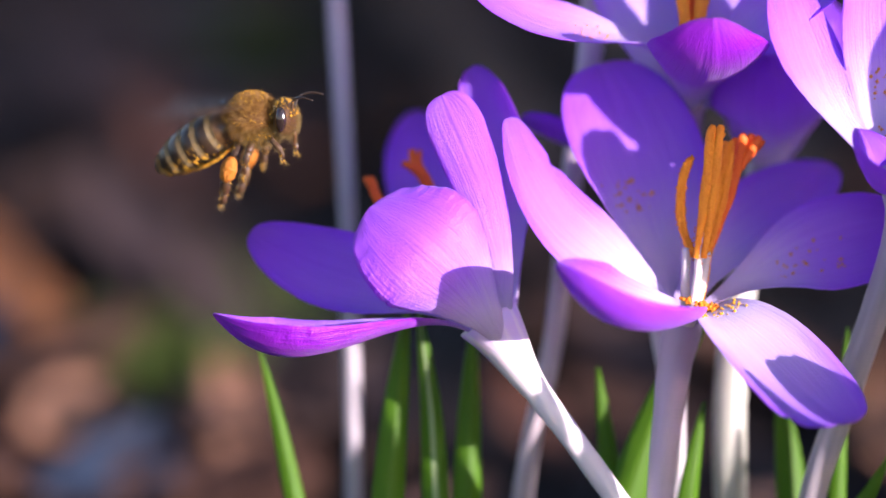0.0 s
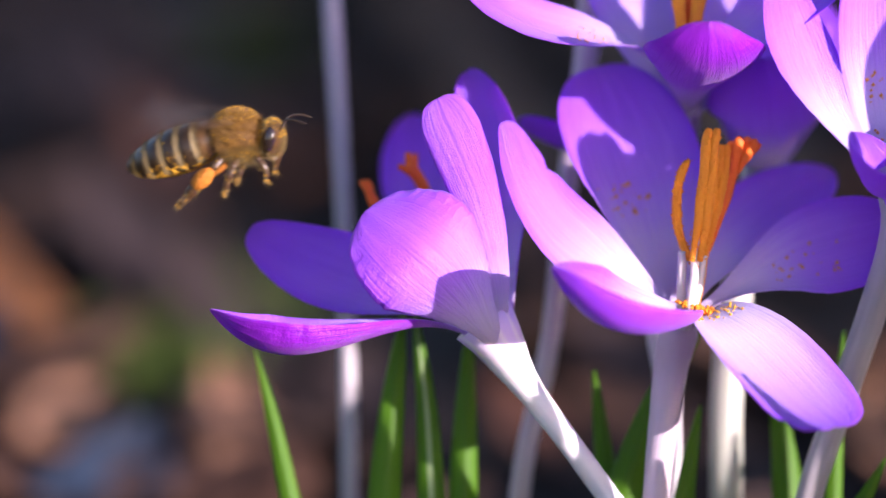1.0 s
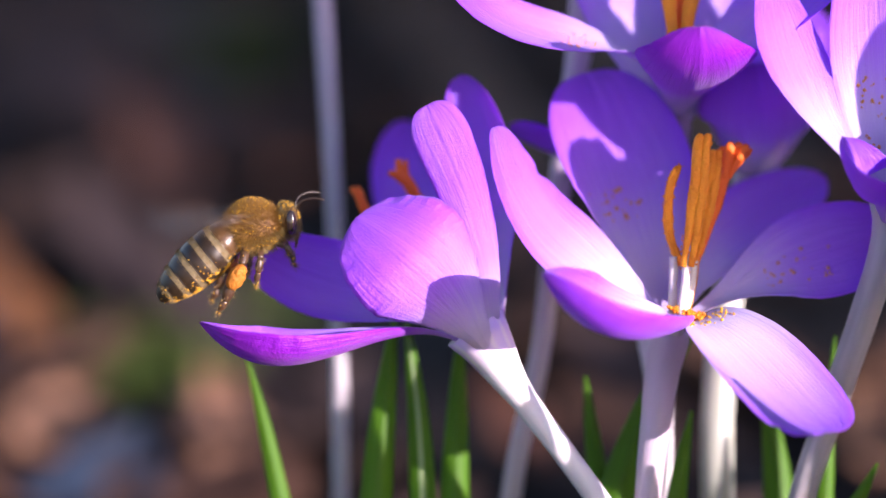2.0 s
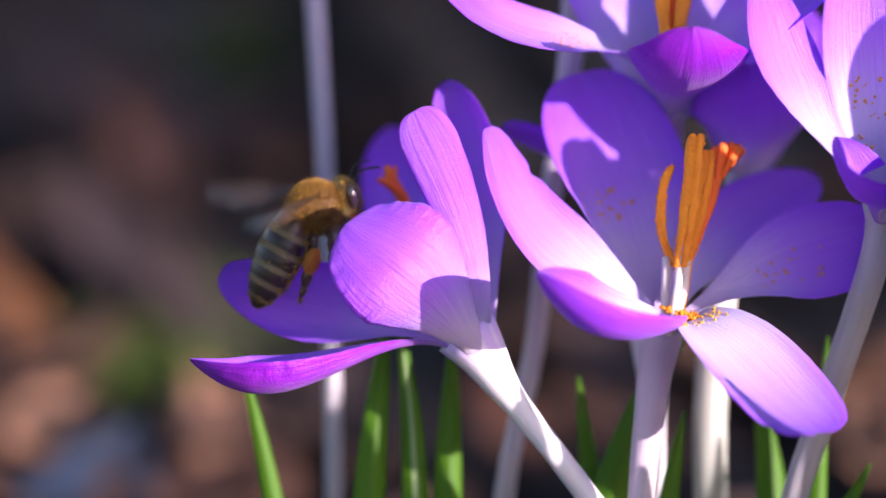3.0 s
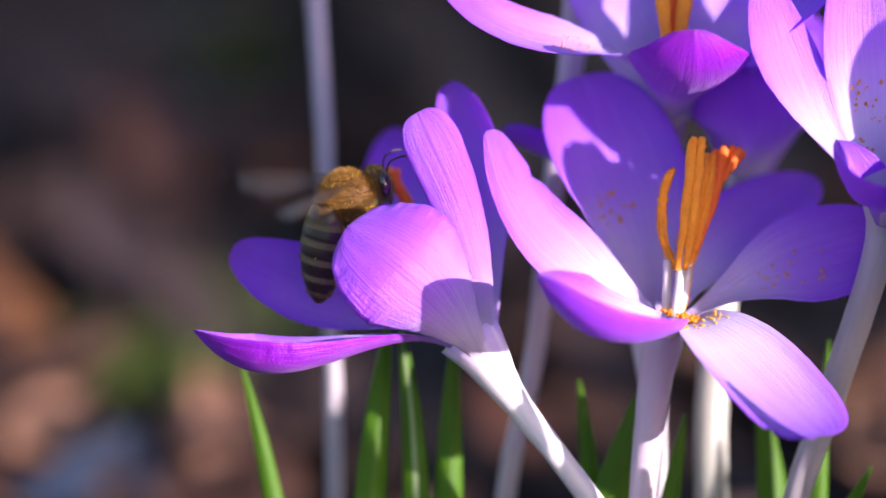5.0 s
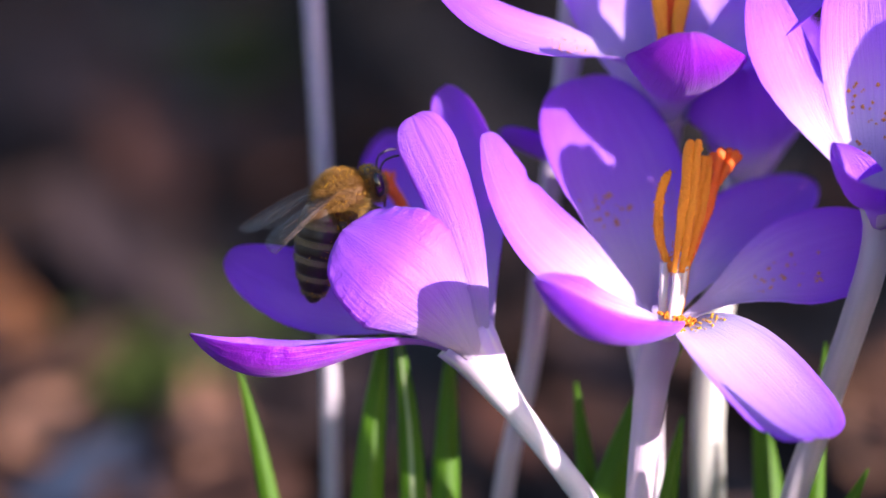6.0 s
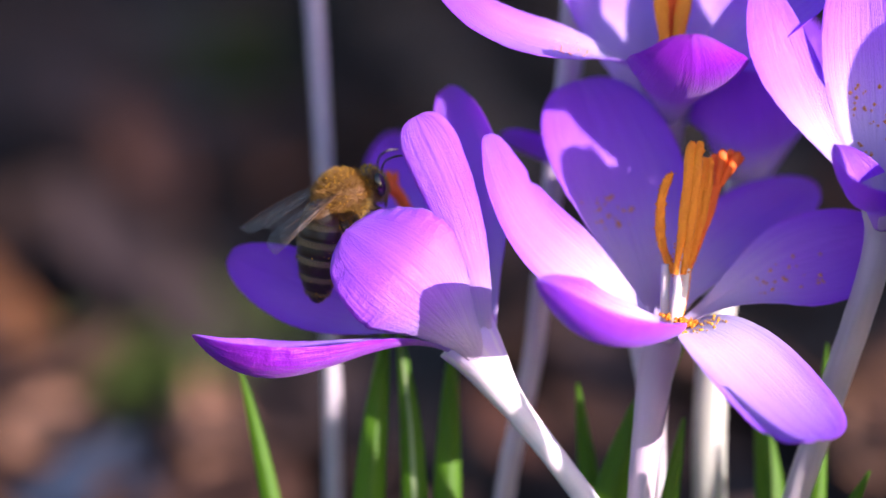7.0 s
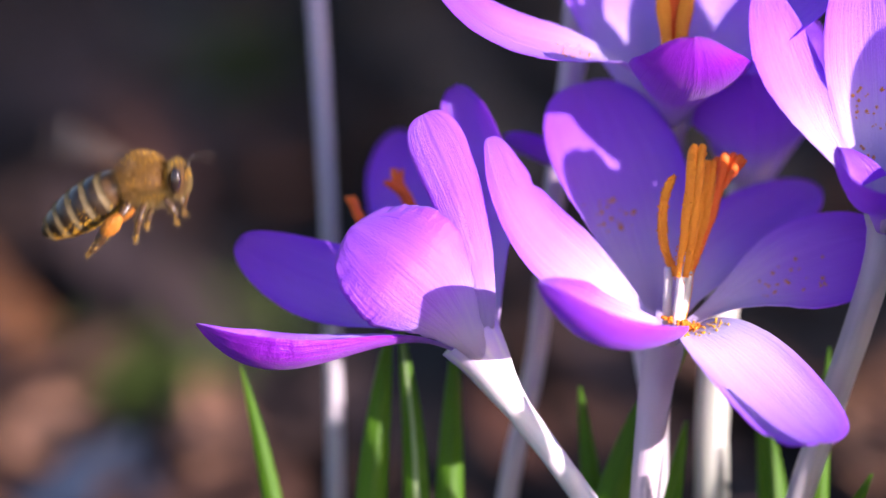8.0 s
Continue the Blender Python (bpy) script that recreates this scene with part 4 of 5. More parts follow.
unseen_bud([(64.46, -29.58, 42.07), (64.70, -26.81, 52.41), (65.11, -23.93, 63.14), (65.36, -22.87, 67.12)], (65.36, -23.08, 66.32), (65.36, -21.59, 71.89), (65.36, -19.67, 79.05), 1.0, "unseen tall crocus bud added to cast shade")
# A low bud out of view, added for the round shadow on a tepal tip.
unseen_low_bud = unseen_bud([(47.4, -28.0, 14.0), (47.6, -28.2, 27.0), (47.8, -28.4, 37.0), (48.0, -28.6, 42.5)], (48.0, -28.6, 42.0), (48.1, -28.6, 45.5), (48.2, -28.7, 53.0), 1.15, "unseen low crocus bud added to cast a swaying shadow")
bare_stalk([(-7.25, 20.87, 25.55), (-7.39, 23.60, 35.75), (-7.85, 27.40, 49.93), (-8.72, 31.32, 64.56), (-9.36, 33.69, 73.42)], [0.68, 0.68, 0.68, 0.72, 0.8, 0.9], "pale flower stalk standing alone behind, its shade painted mauve", STEM_SHADED_MAUVE)
bare_stalk([(6.36, 12.26, 28.22), (8.84, 15.53, 40.42), (10.28, 18.80, 52.61), (11.74, 20.51, 62.86), (12.39, 21.28, 69.59)], [0.8, 0.8, 0.8, 0.85, 1.0, 1.3], "pale slanting flower stalk behind the open crocus", STEM_SHADED_BROWN)

# ---- the bee ----
def on_ellipsoid(center, radii, count, keep, seed):
    rnd = random.Random(seed)
    out = []
    while len(out) < count:
        d = Vector((rnd.gauss(0, 1), rnd.gauss(0, 1), rnd.gauss(0, 1))).normalized()
        if not keep(d):
            continue
        p = Vector((d.x * radii[0], d.y * radii[1], d.z * radii[2]))
        nrm = Vector((d.x / radii[0], d.y / radii[1], d.z / radii[2])).normalized()
        out.append((Vector(center) + p, nrm))
    return out


def hair(spots, length, width, lean, seed):
    """Fine hairs: slim bent triangles that stand on (place, normal) spots and lean one way."""
    rnd = random.Random(seed)
    bm = bmesh.new()
    for place, normal in spots:
        way = (normal + Vector(lean) * rnd.uniform(0.3, 1.1) + Vector((rnd.gauss(0, 0.25), rnd.gauss(0, 0.25), rnd.gauss(0, 0.25)))).normalized()
        side = way.cross(Vector((rnd.gauss(0, 1), rnd.gauss(0, 1), rnd.gauss(0, 1)))).normalized() * width
        n = length * rnd.uniform(0.5, 1.25)
        mid = place + way * n * 0.55 + Vector(lean) * n * 0.06
        tip = place + way * n + Vector(lean) * n * 0.25
        a, b = bm.verts.new(place - side), bm.verts.new(place + side)
        c, d = bm.verts.new(mid - side * 0.7), bm.verts.new(mid + side * 0.7)
        e = bm.verts.new(tip)
        bm.faces.new((a, b, d, c))
        bm.faces.new((c, d, e))
    return bm


def stuff(ob):
    return tagged(ob, kind="stuff")


def tergite(x0, x1, r0, r1, z0, z1, split):
    """One shell ring of the abdomen, its front edge banded with pale hair; returns a bmesh with two materials."""
    bm = bmesh.new()
    ring, n = 28, 7
    rows = []
    for k in range(n):
        s = k / (n - 1)
        r = r0 + (r1 - r0) * s + 0.10 * math.sin(math.pi * s) - (0.10 if k == n - 1 else 0)
        x, z = x0 + (x1 - x0) * s, z0 + (z1 - z0) * s
        rows.append([bm.verts.new((x, r * math.sin(2 * math.pi * j / ring), z + r * 0.86 * math.cos(2 * math.pi * j / ring))) for j in range(ring)])
    for k in range(n - 1):
        for j in range(ring):
            f = bm.faces.new((rows[k][j], rows[k][(j + 1) % ring], rows[k + 1][(j + 1) % ring], rows[k + 1][j]))
            f.material_index = 1 if (k + 0.5) / (n - 1) < split else 0
    bm.faces.new(rows[0])
    bm.faces.new(rows[-1][::-1])
    return bm


def wing(name, parent, hinge, length, chord, side, label):
    """A membrane wing reaching out sideways from its hinge, with its veins."""
    bm = bmesh.new()
    n, nu = 16, 7
    rows = []
    for k in range(n):
        s = k / (n - 1)
        lead = chord * (0.16 * math.sin(math.pi * s) + 0.10 * s)
        wide = chord * (0.22 + 0.90 * math.sin(math.pi * min(1, s * 0.62 + 0.02)) ** 1.2) * max(0.05, 1 - max(0, (s - 0.72) / 0.28) ** 2.4) ** 0.6
        row = []
        for j in range(nu):
            u = j / (nu - 1)
            row.append(bm.verts.new((lead - u * wide, side * s * length, 0.10 * math.sin(u * 9 + s * 3) * s + 0.15 * math.sin(math.pi * s))))
        rows.append(row)
    for k in range(n - 1):
        for j in range(nu - 1):
            bm.faces.new((rows[k][j], rows[k][j + 1], rows[k + 1][j + 1], rows[k + 1][j]))
    ob = part(name, bm, WING, parent, label)
    ob.location = Vector(hinge) * MM
    veins = bmesh.new()
    for u0, u1, s1 in ((0.0, 0.0, 0.97), (0.12, 0.3, 0.85), (0.3, 0.75, 0.7), (0.5, 0.95, 0.5)):
        pts = []
        for i in range(6):
            s = 0.02 + (s1 - 0.02) * i / 5
            u = u0 + (u1 - u0) * s
            lead = chord * (0.16 * math.sin(math.pi * s) + 0.10 * s)
            wide = chord * (0.22 + 0.90 * math.sin(math.pi * min(1, s * 0.62 + 0.02)) ** 1.2) * max(0.05, 1 - max(0, (s - 0.72) / 0.28) ** 2.4) ** 0.6
            pts.append((lead - u * wide, side * s * length, 0.10 * math.sin(u * 9 + s * 3) * s + 0.15 * math.sin(math.pi * s)))
        tube(pts, [0.045, 0.03, 0.016], 12, 6, bm=veins)
    part("wing_vein", veins, CHITIN_BROWN, ob)
    return ob


def leg(parent, points, radii, side, label=""):
    pts = [(x, y * side, z) for x, y, z in points]
    bm = bmesh.new()
    for k in range(len(pts) - 1):
        a, b = Vector(pts[k]), Vector(pts[k + 1])
        tube([a, (a + b) / 2, b], [radii[k] * 0.7, radii[k], radii[k + 1] * 0.8], 8, 10, 0.7, 0.15, bm)
    ob = part("leg", bm, LEG, parent, label)
    rnd = random.Random(len(points) * 7 + int(10 * points[0][0]))
    spots = []
    for k in range(len(pts) - 1):
        a, b = Vector(pts[k]), Vector(pts[k + 1])
        for _ in range(45):
            d = Vector((rnd.gauss(0, 1), rnd.gauss(0, 1), rnd.gauss(0, 1))).normalized()
            spots.append((a.lerp(b, rnd.random()) + d * radii[k] * 0.8, d))
    stuff(part("leg_hair", hair(spots, 0.35, 0.018, (0, 0, -0.3), 5), FUR_PALE, ob))
    stuff(part("leg_pollen", strew([s for s in spots if rnd.random() < 0.12], 0.07, seed=6), POLLEN, ob))
    return ob


def make_bee():
    ob = thing("honey_bee", (0, 0, 0), "honey bee dusted with yellow pollen, orange pollen loads", "bee")
    thorax = part("thorax", blob((0, 0, 0), (2.0, 1.8, 1.75), u=28, v=20), FUR_SKIN, ob, "thorax with dense tawny hair")
    fur = on_ellipsoid((0, 0, 0), (2.0, 1.8, 1.75), 11000, lambda d: True, 2)
    stuff(part("thorax_hair", hair(fur, 0.60, 0.012, (-0.5, 0, 0.15), 3), FUR, thorax))
    pale = on_ellipsoid((0.3, 0, -0.2), (2.0, 1.75, 1.75), 2800, lambda d: d.z < -0.1 and d.x > -0.6, 4)
    stuff(part("breast_hair", hair(pale, 0.6, 0.012, (0.1, 0, -0.3), 5), FUR_PALE, thorax))
    dust = on_ellipsoid((0, 0, 0.35), (2.05, 1.8, 1.9), 120, lambda d: d.z > 0.62, 6)
    stuff(part("thorax_pollen", strew(dust, 0.05, seed=7), POLLEN, thorax))
    dust = on_ellipsoid((0.1, 0, 0), (2.35, 2.1, 2.1), 420, lambda d: d.z < 0.4 and random.Random(d.x * 99).random() < 0.2 + 0.8 * (d.z < -0.4), 8)
    stuff(part("breast_pollen", strew(dust, 0.055, seed=9), POLLEN, thorax))

    head = part("head", blob((2.7, 0, -0.3), (0.8, 1.55, 1.42), u=24, v=18, turn=pose(0, 0, 0, 0, 12, 0)), CHITIN_BROWN, ob, "hairy head")
    fur = on_ellipsoid((2.7, 0, -0.3), (0.8, 1.5, 1.42), 2600, lambda d: abs(d.y) < 0.82, 10)
    stuff(part("head_hair", hair(fur, 0.36, 0.012, (0.2, 0, 0.1), 11), FUR_PALE, head))
    for side in (1, -1):
        part("eye", blob((2.78, side * 1.2, -0.12), (0.48, 0.4, 0.98), u=20, v=14, turn=pose(0, 0, 0, side * 6, 12, 0)), EYE_DARK, head, "glossy dark compound eye")
        part("antenna", tube([(3.45, side * 0.35, 0.35), (3.8, side * 0.6, 1.0), (4.15, side * 0.75, 1.25)], [0.09, 0.07, 0.08], 10, 8), CHITIN, head)
        part("antenna_tip", tube([(4.15, side * 0.75, 1.25), (4.9, side * 0.95, 1.25), (5.7, side * 1.1, 0.95)], [0.08, 0.09, 0.07], 12, 8), CHITIN, head)
    part("mouthparts", tube([(3.1, 0, -1.3), (3.1, 0, -1.8), (2.85, 0, -2.5)], [0.26, 0.18, 0.07], 10, 10), CHITIN_BROWN, head)
    dust = on_ellipsoid((2.7, 0, -0.28), (0.95, 1.55, 1.5), 90, lambda d: d.z > 0.45 or (d.x > 0.6 and d.z > 0), 12)
    stuff(part("head_pollen", strew(dust, 0.085, seed=13), POLLEN, head))

    core = tube([(0.3, 0, 0.1), (-1.5, 0, -0.1), (-3.5, 0, -0.25), (-5.8, 0, -0.35), (-7.3, 0, -0.45)], [0.9, 1.45, 1.6, 1.2, 0.3], 20, 20)
    abdomen = part("abdomen", core, CHITIN, ob, "striped dark abdomen")
    abdomen.location = Vector((-1.7, 0, -0.1)) * MM
    edge = [(0.2, 1.15, 0.1), (-1.1, 1.70, 0.0), (-2.5, 1.95, -0.12), (-3.9, 1.92, -0.22), (-5.3, 1.64, -0.32), (-6.6, 1.08, -0.42), (-7.5, 0.30, -0.48)]
    bands = []
    for k in range(6):
        (xa, ra, za), (xb, rb, zb) = edge[k], edge[k + 1]
        split = (0.0, 0.34, 0.34, 0.34, 0.3, 0.2)[k]
        part("tergite", tergite(xa, xb - 0.1, ra, rb + 0.06, za, zb, split), [CHITIN_BROWN if k == 0 else CHITIN, BAND], abdomen)
        rnd = random.Random(40 + k)
        for _ in range(900):
            a = rnd.uniform(0, 2 * math.pi)
            s = rnd.uniform(0, 0.34 if k else 1.0) if rnd.random() < 0.93 else rnd.random()
            r = ra + (rb - ra) * s + 0.06
            d = Vector((0, math.sin(a), 0.86 * math.cos(a)))
            bands.append((Vector((xa + (xb - xa) * s, 0, za + (zb - za) * s)) + d * r, d))
    stuff(part("abdomen_hair", hair(bands, 0.20, 0.011, (-1.6, 0, 0), 14), FUR_PALE, abdomen))
    belly = []
    rnd = random.Random(15)
    for _ in range(3000):
        s = rnd.random() ** 0.6
        x = 0.0 - 7.4 * s
        r = np.interp(-x, [0, 1.1, 2.5, 3.9, 5.3, 6.6, 7.5], [1.2, 1.75, 1.98, 1.94, 1.66, 1.1, 0.35])
        a = math.pi + rnd.gauss(0, 0.40 + 0.34 * s)
        if noise.noise((x * 1.6, a * 3.0, 3.0)) < 0.0:
            continue
        d = Vector((0, math.sin(a), math.cos(a)))
        belly.append((Vector((x, d.y * (r + 0.03), d.z * (r * 0.86 + 0.03) - 0.05 - 0.4 * s)), d))
    stuff(part("belly_pollen", strew(belly, 0.075, seed=16), POLLEN, abdomen))

    hinds = []
    for side in (1, -1):
        hind = leg(ob, [(-1.0, 0.9, -1.2), (-1.6, 1.8, -2.3), (-2.7, 2.0, -3.6), (-3.4, 1.9, -4.8), (-4.0, 1.8, -5.5), (-4.2, 1.8, -5.9)], [0.38, 0.36, 0.46, 0.34, 0.16, 0.1], side)
        load = blob((-2.25, side * 2.15, -3.05), (1.1, 0.52, 0.68), u=18, v=12, turn=pose(0, 0, 0, 0, -50, 0))
        for v in load.verts:
            v.co += v.normal * 0.10 * noise.noise(v.co * 2.5)
        part("pollen_load", load, POLLEN_LOAD, hind, "packed orange pollen load")
        hinds.append(hind)
        leg(ob, [(0.1, 0.9, -1.3), (-0.2, 1.9, -2.1), (-0.6, 2.1, -3.1), (-0.9, 2.0, -3.9), (-1.0, 2.0, -4.3)], [0.34, 0.32, 0.26, 0.16, 0.09], side)
        leg(ob, [(1.2, 0.8, -1.3), (1.9, 1.5, -1.7), (2.4, 1.5, -2.5), (2.3, 1.4, -3.2), (2.4, 1.4, -3.6)], [0.3, 0.28, 0.24, 0.15, 0.08], side)
    wings = []
    for side in (1, -1):
        wings.append((wing("forewing", ob, (0.5, side * 1.15, 1.15), 8.6, 2.9, side, "clear brown veined forewing"), side, 0))
        wings.append((wing("hindwing", ob, (-0.3, side * 1.15, 0.95), 6.2, 2.2, side, "clear hindwing"), side, 1))
    return ob, abdomen, wings, hinds


bee, bee_abdomen, bee_wings, bee_hind_legs = make_bee()


def motions():
    walk(bee, [
        (0.0, pose(-0.01461, 0.00258, 0.06162, 0, -13, -20)),
        (0.1, pose(-0.01413, 0.00236, 0.06080, 0, -17, -18)),
        (0.2, pose(-0.01396, 0.00197, 0.05989, 0, -13, -18)),
        (0.3, pose(-0.01261, 0.00173, 0.05890, 0, -9, -14)),
        (0.4, pose(-0.01152, 0.00160, 0.05841, 0, -8, -12)),
        (0.5, pose(-0.01013, 0.00139, 0.05773, 0, -7, -8)),
        (0.6, pose(-0.00926, 0.00208, 0.05650, 0, -2, 5)),
        (0.7, pose(-0.01008, 0.00239, 0.05781, 0, -15, 4)),
        (0.8, pose(-0.01273, 0.00227, 0.06065, 0, -9, -4)),
        (0.9, pose(-0.01341, 0.00256, 0.06209, 0, -12, -8)),
        (1.0, pose(-0.01548, 0.00231, 0.06070, 0, -5, -12)),
        (1.1, pose(-0.01930, 0.00215, 0.06060, 0, -4, -8)),
        (1.2, pose(-0.02186, 0.00171, 0.05769, 0, -16, -18)),
        (1.3, pose(-0.01946, 0.00069, 0.05498, 0, -8, -8)),
        (1.4, pose(-0.01985, 0.00014, 0.05251, 0, -13, -8)),
        (1.5, pose(-0.01828, -0.00015, 0.05145, 0, -25, -8)),
        (1.6, pose(-0.01822, 0.00032, 0.05390, 0, -11, -6)),
        (1.7, pose(-0.01576, 0.00032, 0.05363, 0, -4, 0)),
        (2.0, pose(-0.01362, -0.00033, 0.05462, 0, -12, 10)),
        (2.4, pose(-0.01024, 0.00172, 0.05512, 0, -20, 20)),
        (2.8, pose(-0.00839, 0.00172, 0.05513, 0, -22, 20)),
        (2.9, pose(-0.00551, 0.00218, 0.05683, 0, -28, 20)),
        (3.0, pose(-0.00835, 0.00184, 0.05556, 0, -22, 20)),
        (3.1, pose(-0.00851, 0.00145, 0.05412, 0, -22, 20)),
        (3.2, pose(-0.00884, 0.00129, 0.05353, 0, -22, 20)),
        (3.3, pose(-0.00843, 0.00177, 0.05532, 0, -22, 20)),
        (3.4, pose(-0.00955, 0.00146, 0.05441, 0, -22, 20)),
        (3.5, pose(-0.00888, 0.00133, 0.05367, 0, -22, 20)),
        (3.6, pose(-0.00909, 0.00158, 0.05418, 0, -22, 20)),
        (3.7, pose(-0.00760, 0.00174, 0.05520, 0, -22, 20)),
        (3.8, pose(-0.00821, 0.00181, 0.05521, 0, -22, 20)),
        (3.9, pose(-0.00668, 0.00214, 0.05669, 0, -22, 20)),
        (4.0, pose(-0.00843, 0.00184, 0.05502, 0, -22, 20)),
        (4.1, pose(-0.00813, 0.00185, 0.05515, 0, -22, 20)),
        (4.2, pose(-0.00731, 0.00201, 0.05587, 0, -22, 20)),
        (4.3, pose(-0.00630, 0.00110, 0.05590, 0, -22, 20)),
        (4.4, pose(-0.00584, 0.00120, 0.05646, 0, -22, 20)),
        (4.5, pose(-0.00527, 0.00132, 0.05692, 0, -28, 20)),
        (4.6, pose(-0.00582, 0.00131, 0.05686, 0, -28, 20)),
        (4.7, pose(-0.00580, 0.00129, 0.05725, 0, -22, 20)),
        (5.2, pose(-0.00607, 0.00111, 0.05668, 0, -22, 20)),
        (5.8, pose(-0.00624, 0.00119, 0.05716, 0, -22, 20)),
        (6.0, pose(-0.00615, 0.00120, 0.05711, 0, -22, 20)),
        (6.5, pose(-0.00602, 0.00139, 0.05734, 0, -22, 20)),
        (7.0, pose(-0.00619, 0.00133, 0.05721, 0, -22, 20)),
        (7.1, pose(-0.00589, 0.00129, 0.05680, 0, -22, 20)),
        (7.2, pose(-0.00664, 0.00131, 0.05722, 0, -30, 20)),
        (7.3, pose(-0.00746, 0.00132, 0.06079, 0, -24, 10)),
        (7.4, pose(-0.01387, 0.00432, 0.06804, 0, -13, -6)),
        (7.5, pose(-0.01417, 0.00403, 0.06706, 0, -23, -12)),
        (7.6, pose(-0.01734, 0.00399, 0.06691, 0, -25, -12)),
        (7.7, pose(-0.01677, 0.00400, 0.06693, 0, -27, -8)),
        (7.8, pose(-0.01932, 0.00343, 0.06427, 0, -22, -8)),
        (7.9, pose(-0.02149, 0.00279, 0.06239, 0, -23, -8)),
        (8.0, pose(-0.02165, 0.00177, 0.05859, 0, -10, -10)),
    ])
    # the abdomen hangs down while the bee clings to the flower
    hang = [(0.0, -16), (0.5, -12), (1.0, -13), (1.5, -8), (1.7, -14), (2.4, -36), (2.8, -45), (2.9, -48), (3.0, -38), (3.1, -58), (3.2, -64), (3.3, -46), (3.4, -57), (3.6, -65), (3.8, -59), (4.0, -61), (4.2, -46), (4.4, -54), (4.6, -48), (4.7, -56), (5.2, -58), (6.0, -58), (7.1, -60), (7.2, -45), (7.35, -24), (7.5, -20), (8.0, -20)]
    walk(bee_abdomen, [(t, pose(-0.0017, 0, -0.0001, 0, a, 0)) for t, a in hang])
    # the hind legs trail in flight and reach back when it settles
    hip = Vector((-1.0, 0, -1.2)) * MM
    for ob in bee_hind_legs:
        walk(ob, [(t, Matrix.Translation(hip) @ pose(0, 0, 0, 0, a, 0) @ Matrix.Translation(-hip)) for t, a in (
            (0.0, -8), (0.5, 2), (1.0, 10), (1.35, -4), (1.5, 20), (1.7, 2), (2.8, 2), (4.5, -8), (5.2, -24), (7.1, -24), (7.4, 4), (7.6, -10), (8.0, 12))])
    # wings: sweep back from straight out, and lift; they beat in flight and rest folded while it feeds
    beat = random.Random(21)
    plan = []
    for k in range(241):
        t = k / 30
        phase = (5.0, -24.0, -6.0, 40.0, 78.0)[k % 5] * beat.uniform(0.94, 1.0)
        if 5.3 < t < 7.13:
            sweep, lift = 70.0, -9.0
        elif 2.6 < t < 5.3:
            sweep, lift = 52.0, 10.0 + 0.5 * phase
        else:
            sweep, lift = 75.0, phase
        if k == 240:
            lift = 24.0
        plan.append((t, sweep, lift))
    for ob, side, hind in bee_wings:
        at = ob.location.copy()
        rows = []
        for t, sweep, lift in plan:
            m = Matrix.Translation(at) @ pose(0, 0, 0, 0, 0, side * (sweep + 6 * hind)) @ pose(0, 0, 0, side * (lift - 3 * hind), 0, 0)
            rows.append((t, m))
        walk(ob, rows)
    # the unseen low bud sways, so its shadow slides off the open crocus
    stand = unseen_low_bud.ob.matrix_basis.copy()
    walk(unseen_low_bud.ob, [(t, stand @ pose(0, 0, 0, 0, a, 0)) for t, a in ((0.0, 1.6), (0.1, 2.2), (0.3, 5.0), (0.5, 9.5), (0.8, 10.2), (1.2, 9.8), (8.0, 10.0))])
    # the leaning crocus nods under the bee, and its low tepal dips
    neck = Vector((4.39, -1.90, 44.90)) * MM
    low_root = Vector((3.12, -2.66, 45.93)) * MM - left.base * MM
    back_root = Vector((4.19, -0.09, 43.93)) * MM - left.base * MM
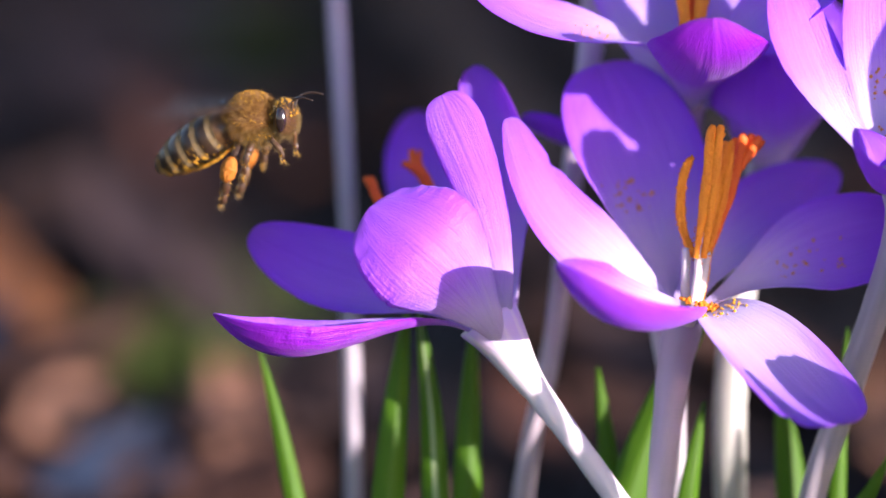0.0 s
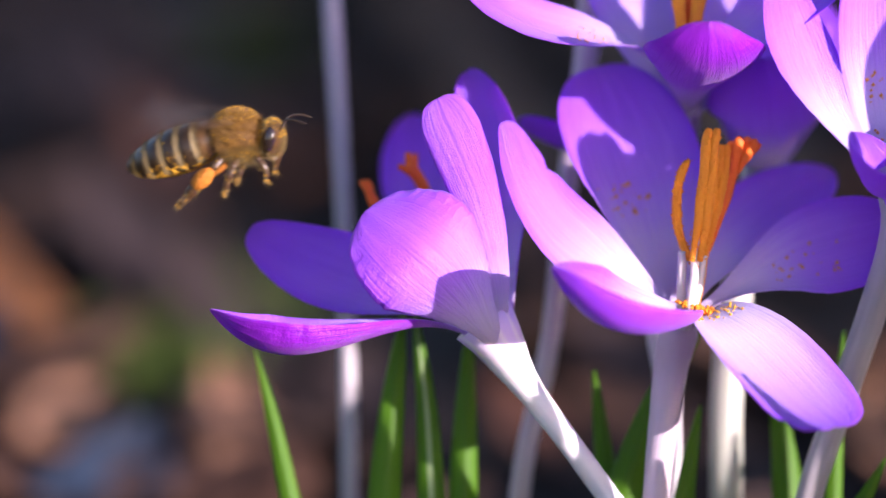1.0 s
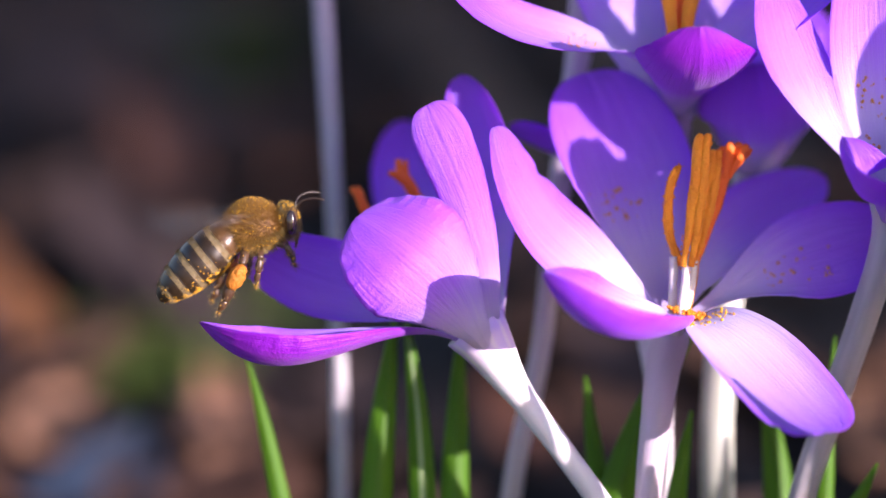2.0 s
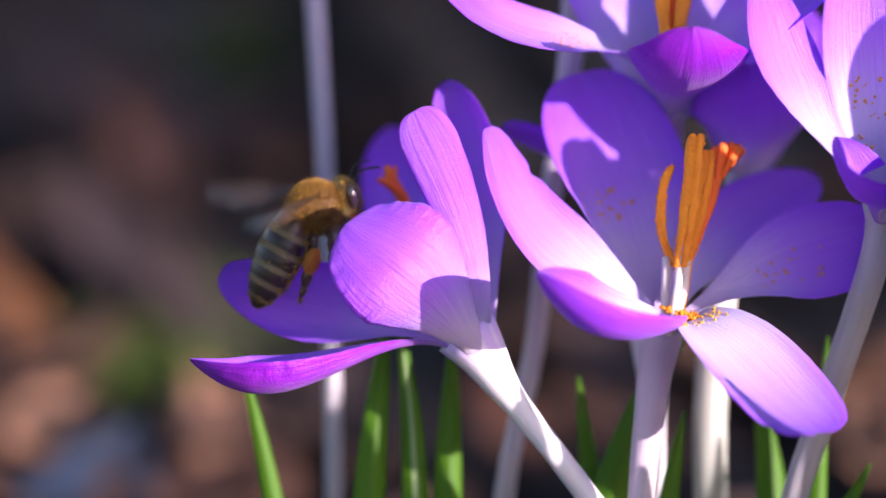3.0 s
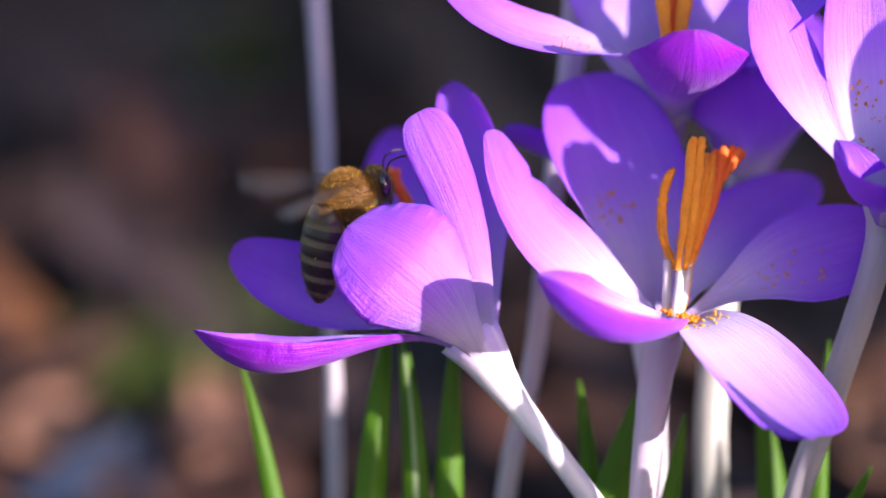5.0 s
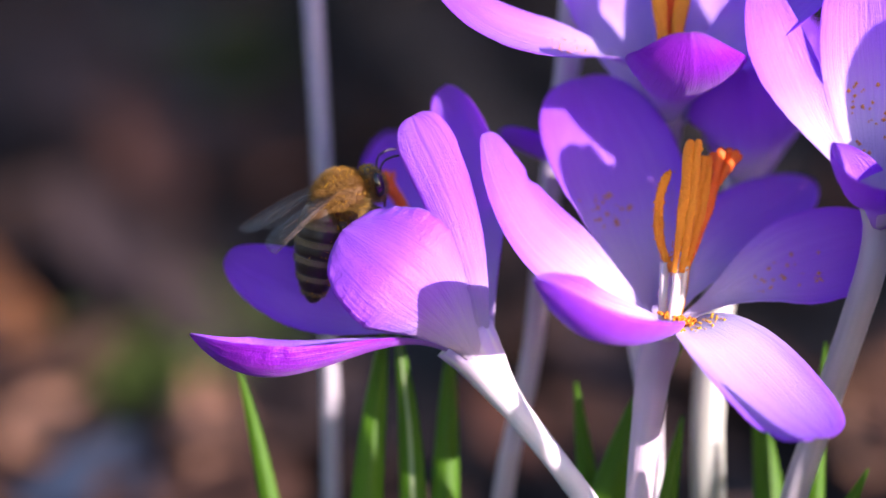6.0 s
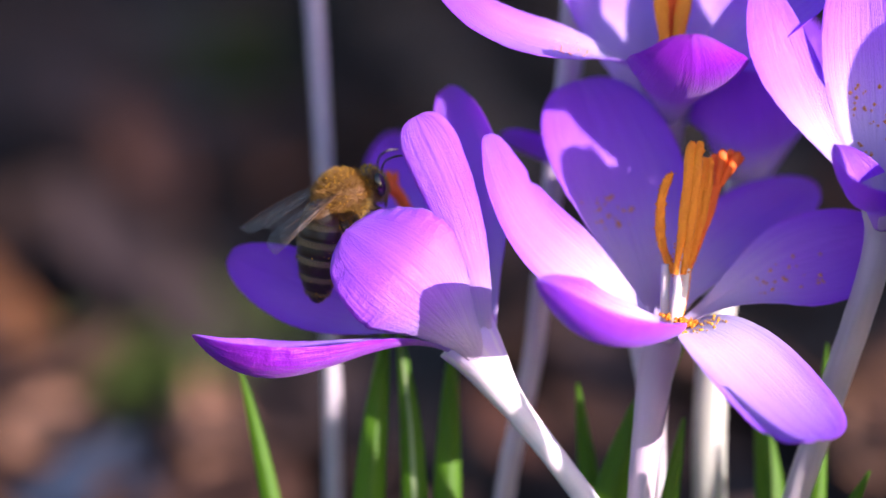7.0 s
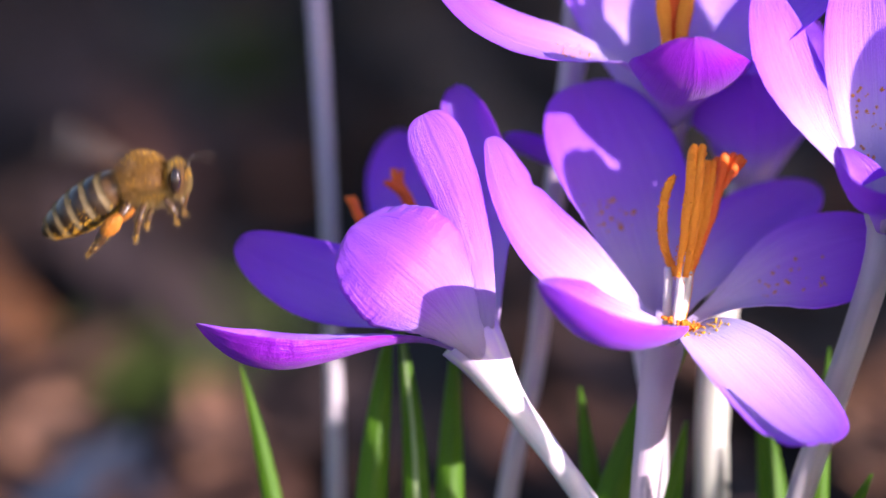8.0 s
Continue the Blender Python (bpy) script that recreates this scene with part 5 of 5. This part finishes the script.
    nod = [
        (0, 0.00, 0.00, 0.00, 0.00, 0.00),
        (0.3, 0.00, 0.00, 0.10, 0.24, 0.28),
        (0.4, -0.05, -0.10, 0.40, 0.49, 0.33),
        (0.5, -0.05, -0.17, 0.60, 5.50, 4.03),
        (0.6, -0.05, -0.10, 0.40, 2.78, 2.13),
        (0.7, 0.00, -0.05, 0.20, 1.16, 0.93),
        (0.8, 0.00, 0.00, 0.00, -1.15, -1.03),
        (1, 0.00, 0.00, 0.00, -1.72, -1.28),
        (1.5, 0.00, 0.00, 0.00, -1.38, -1.54),
        (1.7, 0.00, 0.00, 0.00, -1.38, -1.54),
        (2.3, -0.05, -0.20, 0.70, 1.07, 0.63),
        (2.8, -0.10, -0.38, 1.10, 1.80, 1.37),
        (2.9, -0.10, -0.38, 1.10, 1.34, 0.86),
        (3.0, -0.10, -0.42, 1.30, 5.41, 4.90),
        (3.1, -0.10, -0.38, 1.10, 1.80, 1.37),
        (3.2, -0.10, -0.38, 1.10, 2.26, 1.63),
        (3.3, -0.10, -0.38, 1.10, 1.57, 0.86),
        (3.5, 0.00, -0.37, 1.15, 1.89, 0.32),
        (3.7, 0.00, -0.37, 1.10, 0.68, 0.63),
        (3.9, 0.00, -0.36, 1.05, -0.16, 0.45),
        (4.0, 0.00, -0.36, 1.00, -0.46, 1.40),
        (4.1, 0.00, -0.36, 1.00, 0.35, 1.02),
        (4.2, 0.00, -0.30, 0.90, 1.07, 0.52),
        (4.3, 0.00, -0.20, 0.80, -1.33, -1.39),
        (4.4, 0.00, -0.20, 0.80, -0.18, -1.39),
        (4.5, 0.00, -0.13, 0.75, -2.47, -2.67),
        (4.7, 0.00, -0.25, 0.90, -0.87, -1.64),
        (5.2, 0.00, -0.33, 1.10, -1.28, -1.05),
        (5.8, -0.05, -0.36, 1.30, -1.56, -0.82),
        (6.0, -0.05, -0.36, 1.35, -1.27, -0.49),
        (6.5, 0.00, -0.30, 1.25, -0.89, -0.60),
        (7.0, 0.00, -0.27, 1.10, -0.89, -0.74),
        (7.1, 0.00, -0.27, 1.10, -0.20, -0.36),
        (7.2, 0.00, -0.27, 1.10, -0.66, 1.95),
        (7.3, 0.00, -0.20, 0.60, -0.55, 1.37),
        (7.4, 0.00, -0.10, 0.10, -0.94, -1.04),
        (7.5, 0.00, -0.12, -0.10, 0.01, -0.89),
        (7.6, 0.00, -0.03, 0.00, -2.15, -2.65),
        (8, 0.00, 0.00, 0.00, -2.07, -2.82),
    ]
    rows, dips, backs = [], [], []
    for t, shift_x, shift_z, tilt, dip, back in nod:
        m = Matrix.Translation(neck + Vector((shift_x, 0, shift_z)) * MM) @ pose(0, 0, 0, 0, -tilt, 0) @ Matrix.Translation(left.base * MM - neck)
        rows.append((t, m))
        dips.append((t, Matrix.Translation(low_root) @ pose(0, 0, 0, 0, -dip, 0) @ Matrix.Translation(-low_root)))
        backs.append((t, Matrix.Translation(back_root) @ pose(0, 0, 0, 0, -back, 0) @ Matrix.Translation(-back_root)))
    walk(left.ob, rows)
    walk(low_tepal, dips)
    walk(back_tepal, backs)


motions()
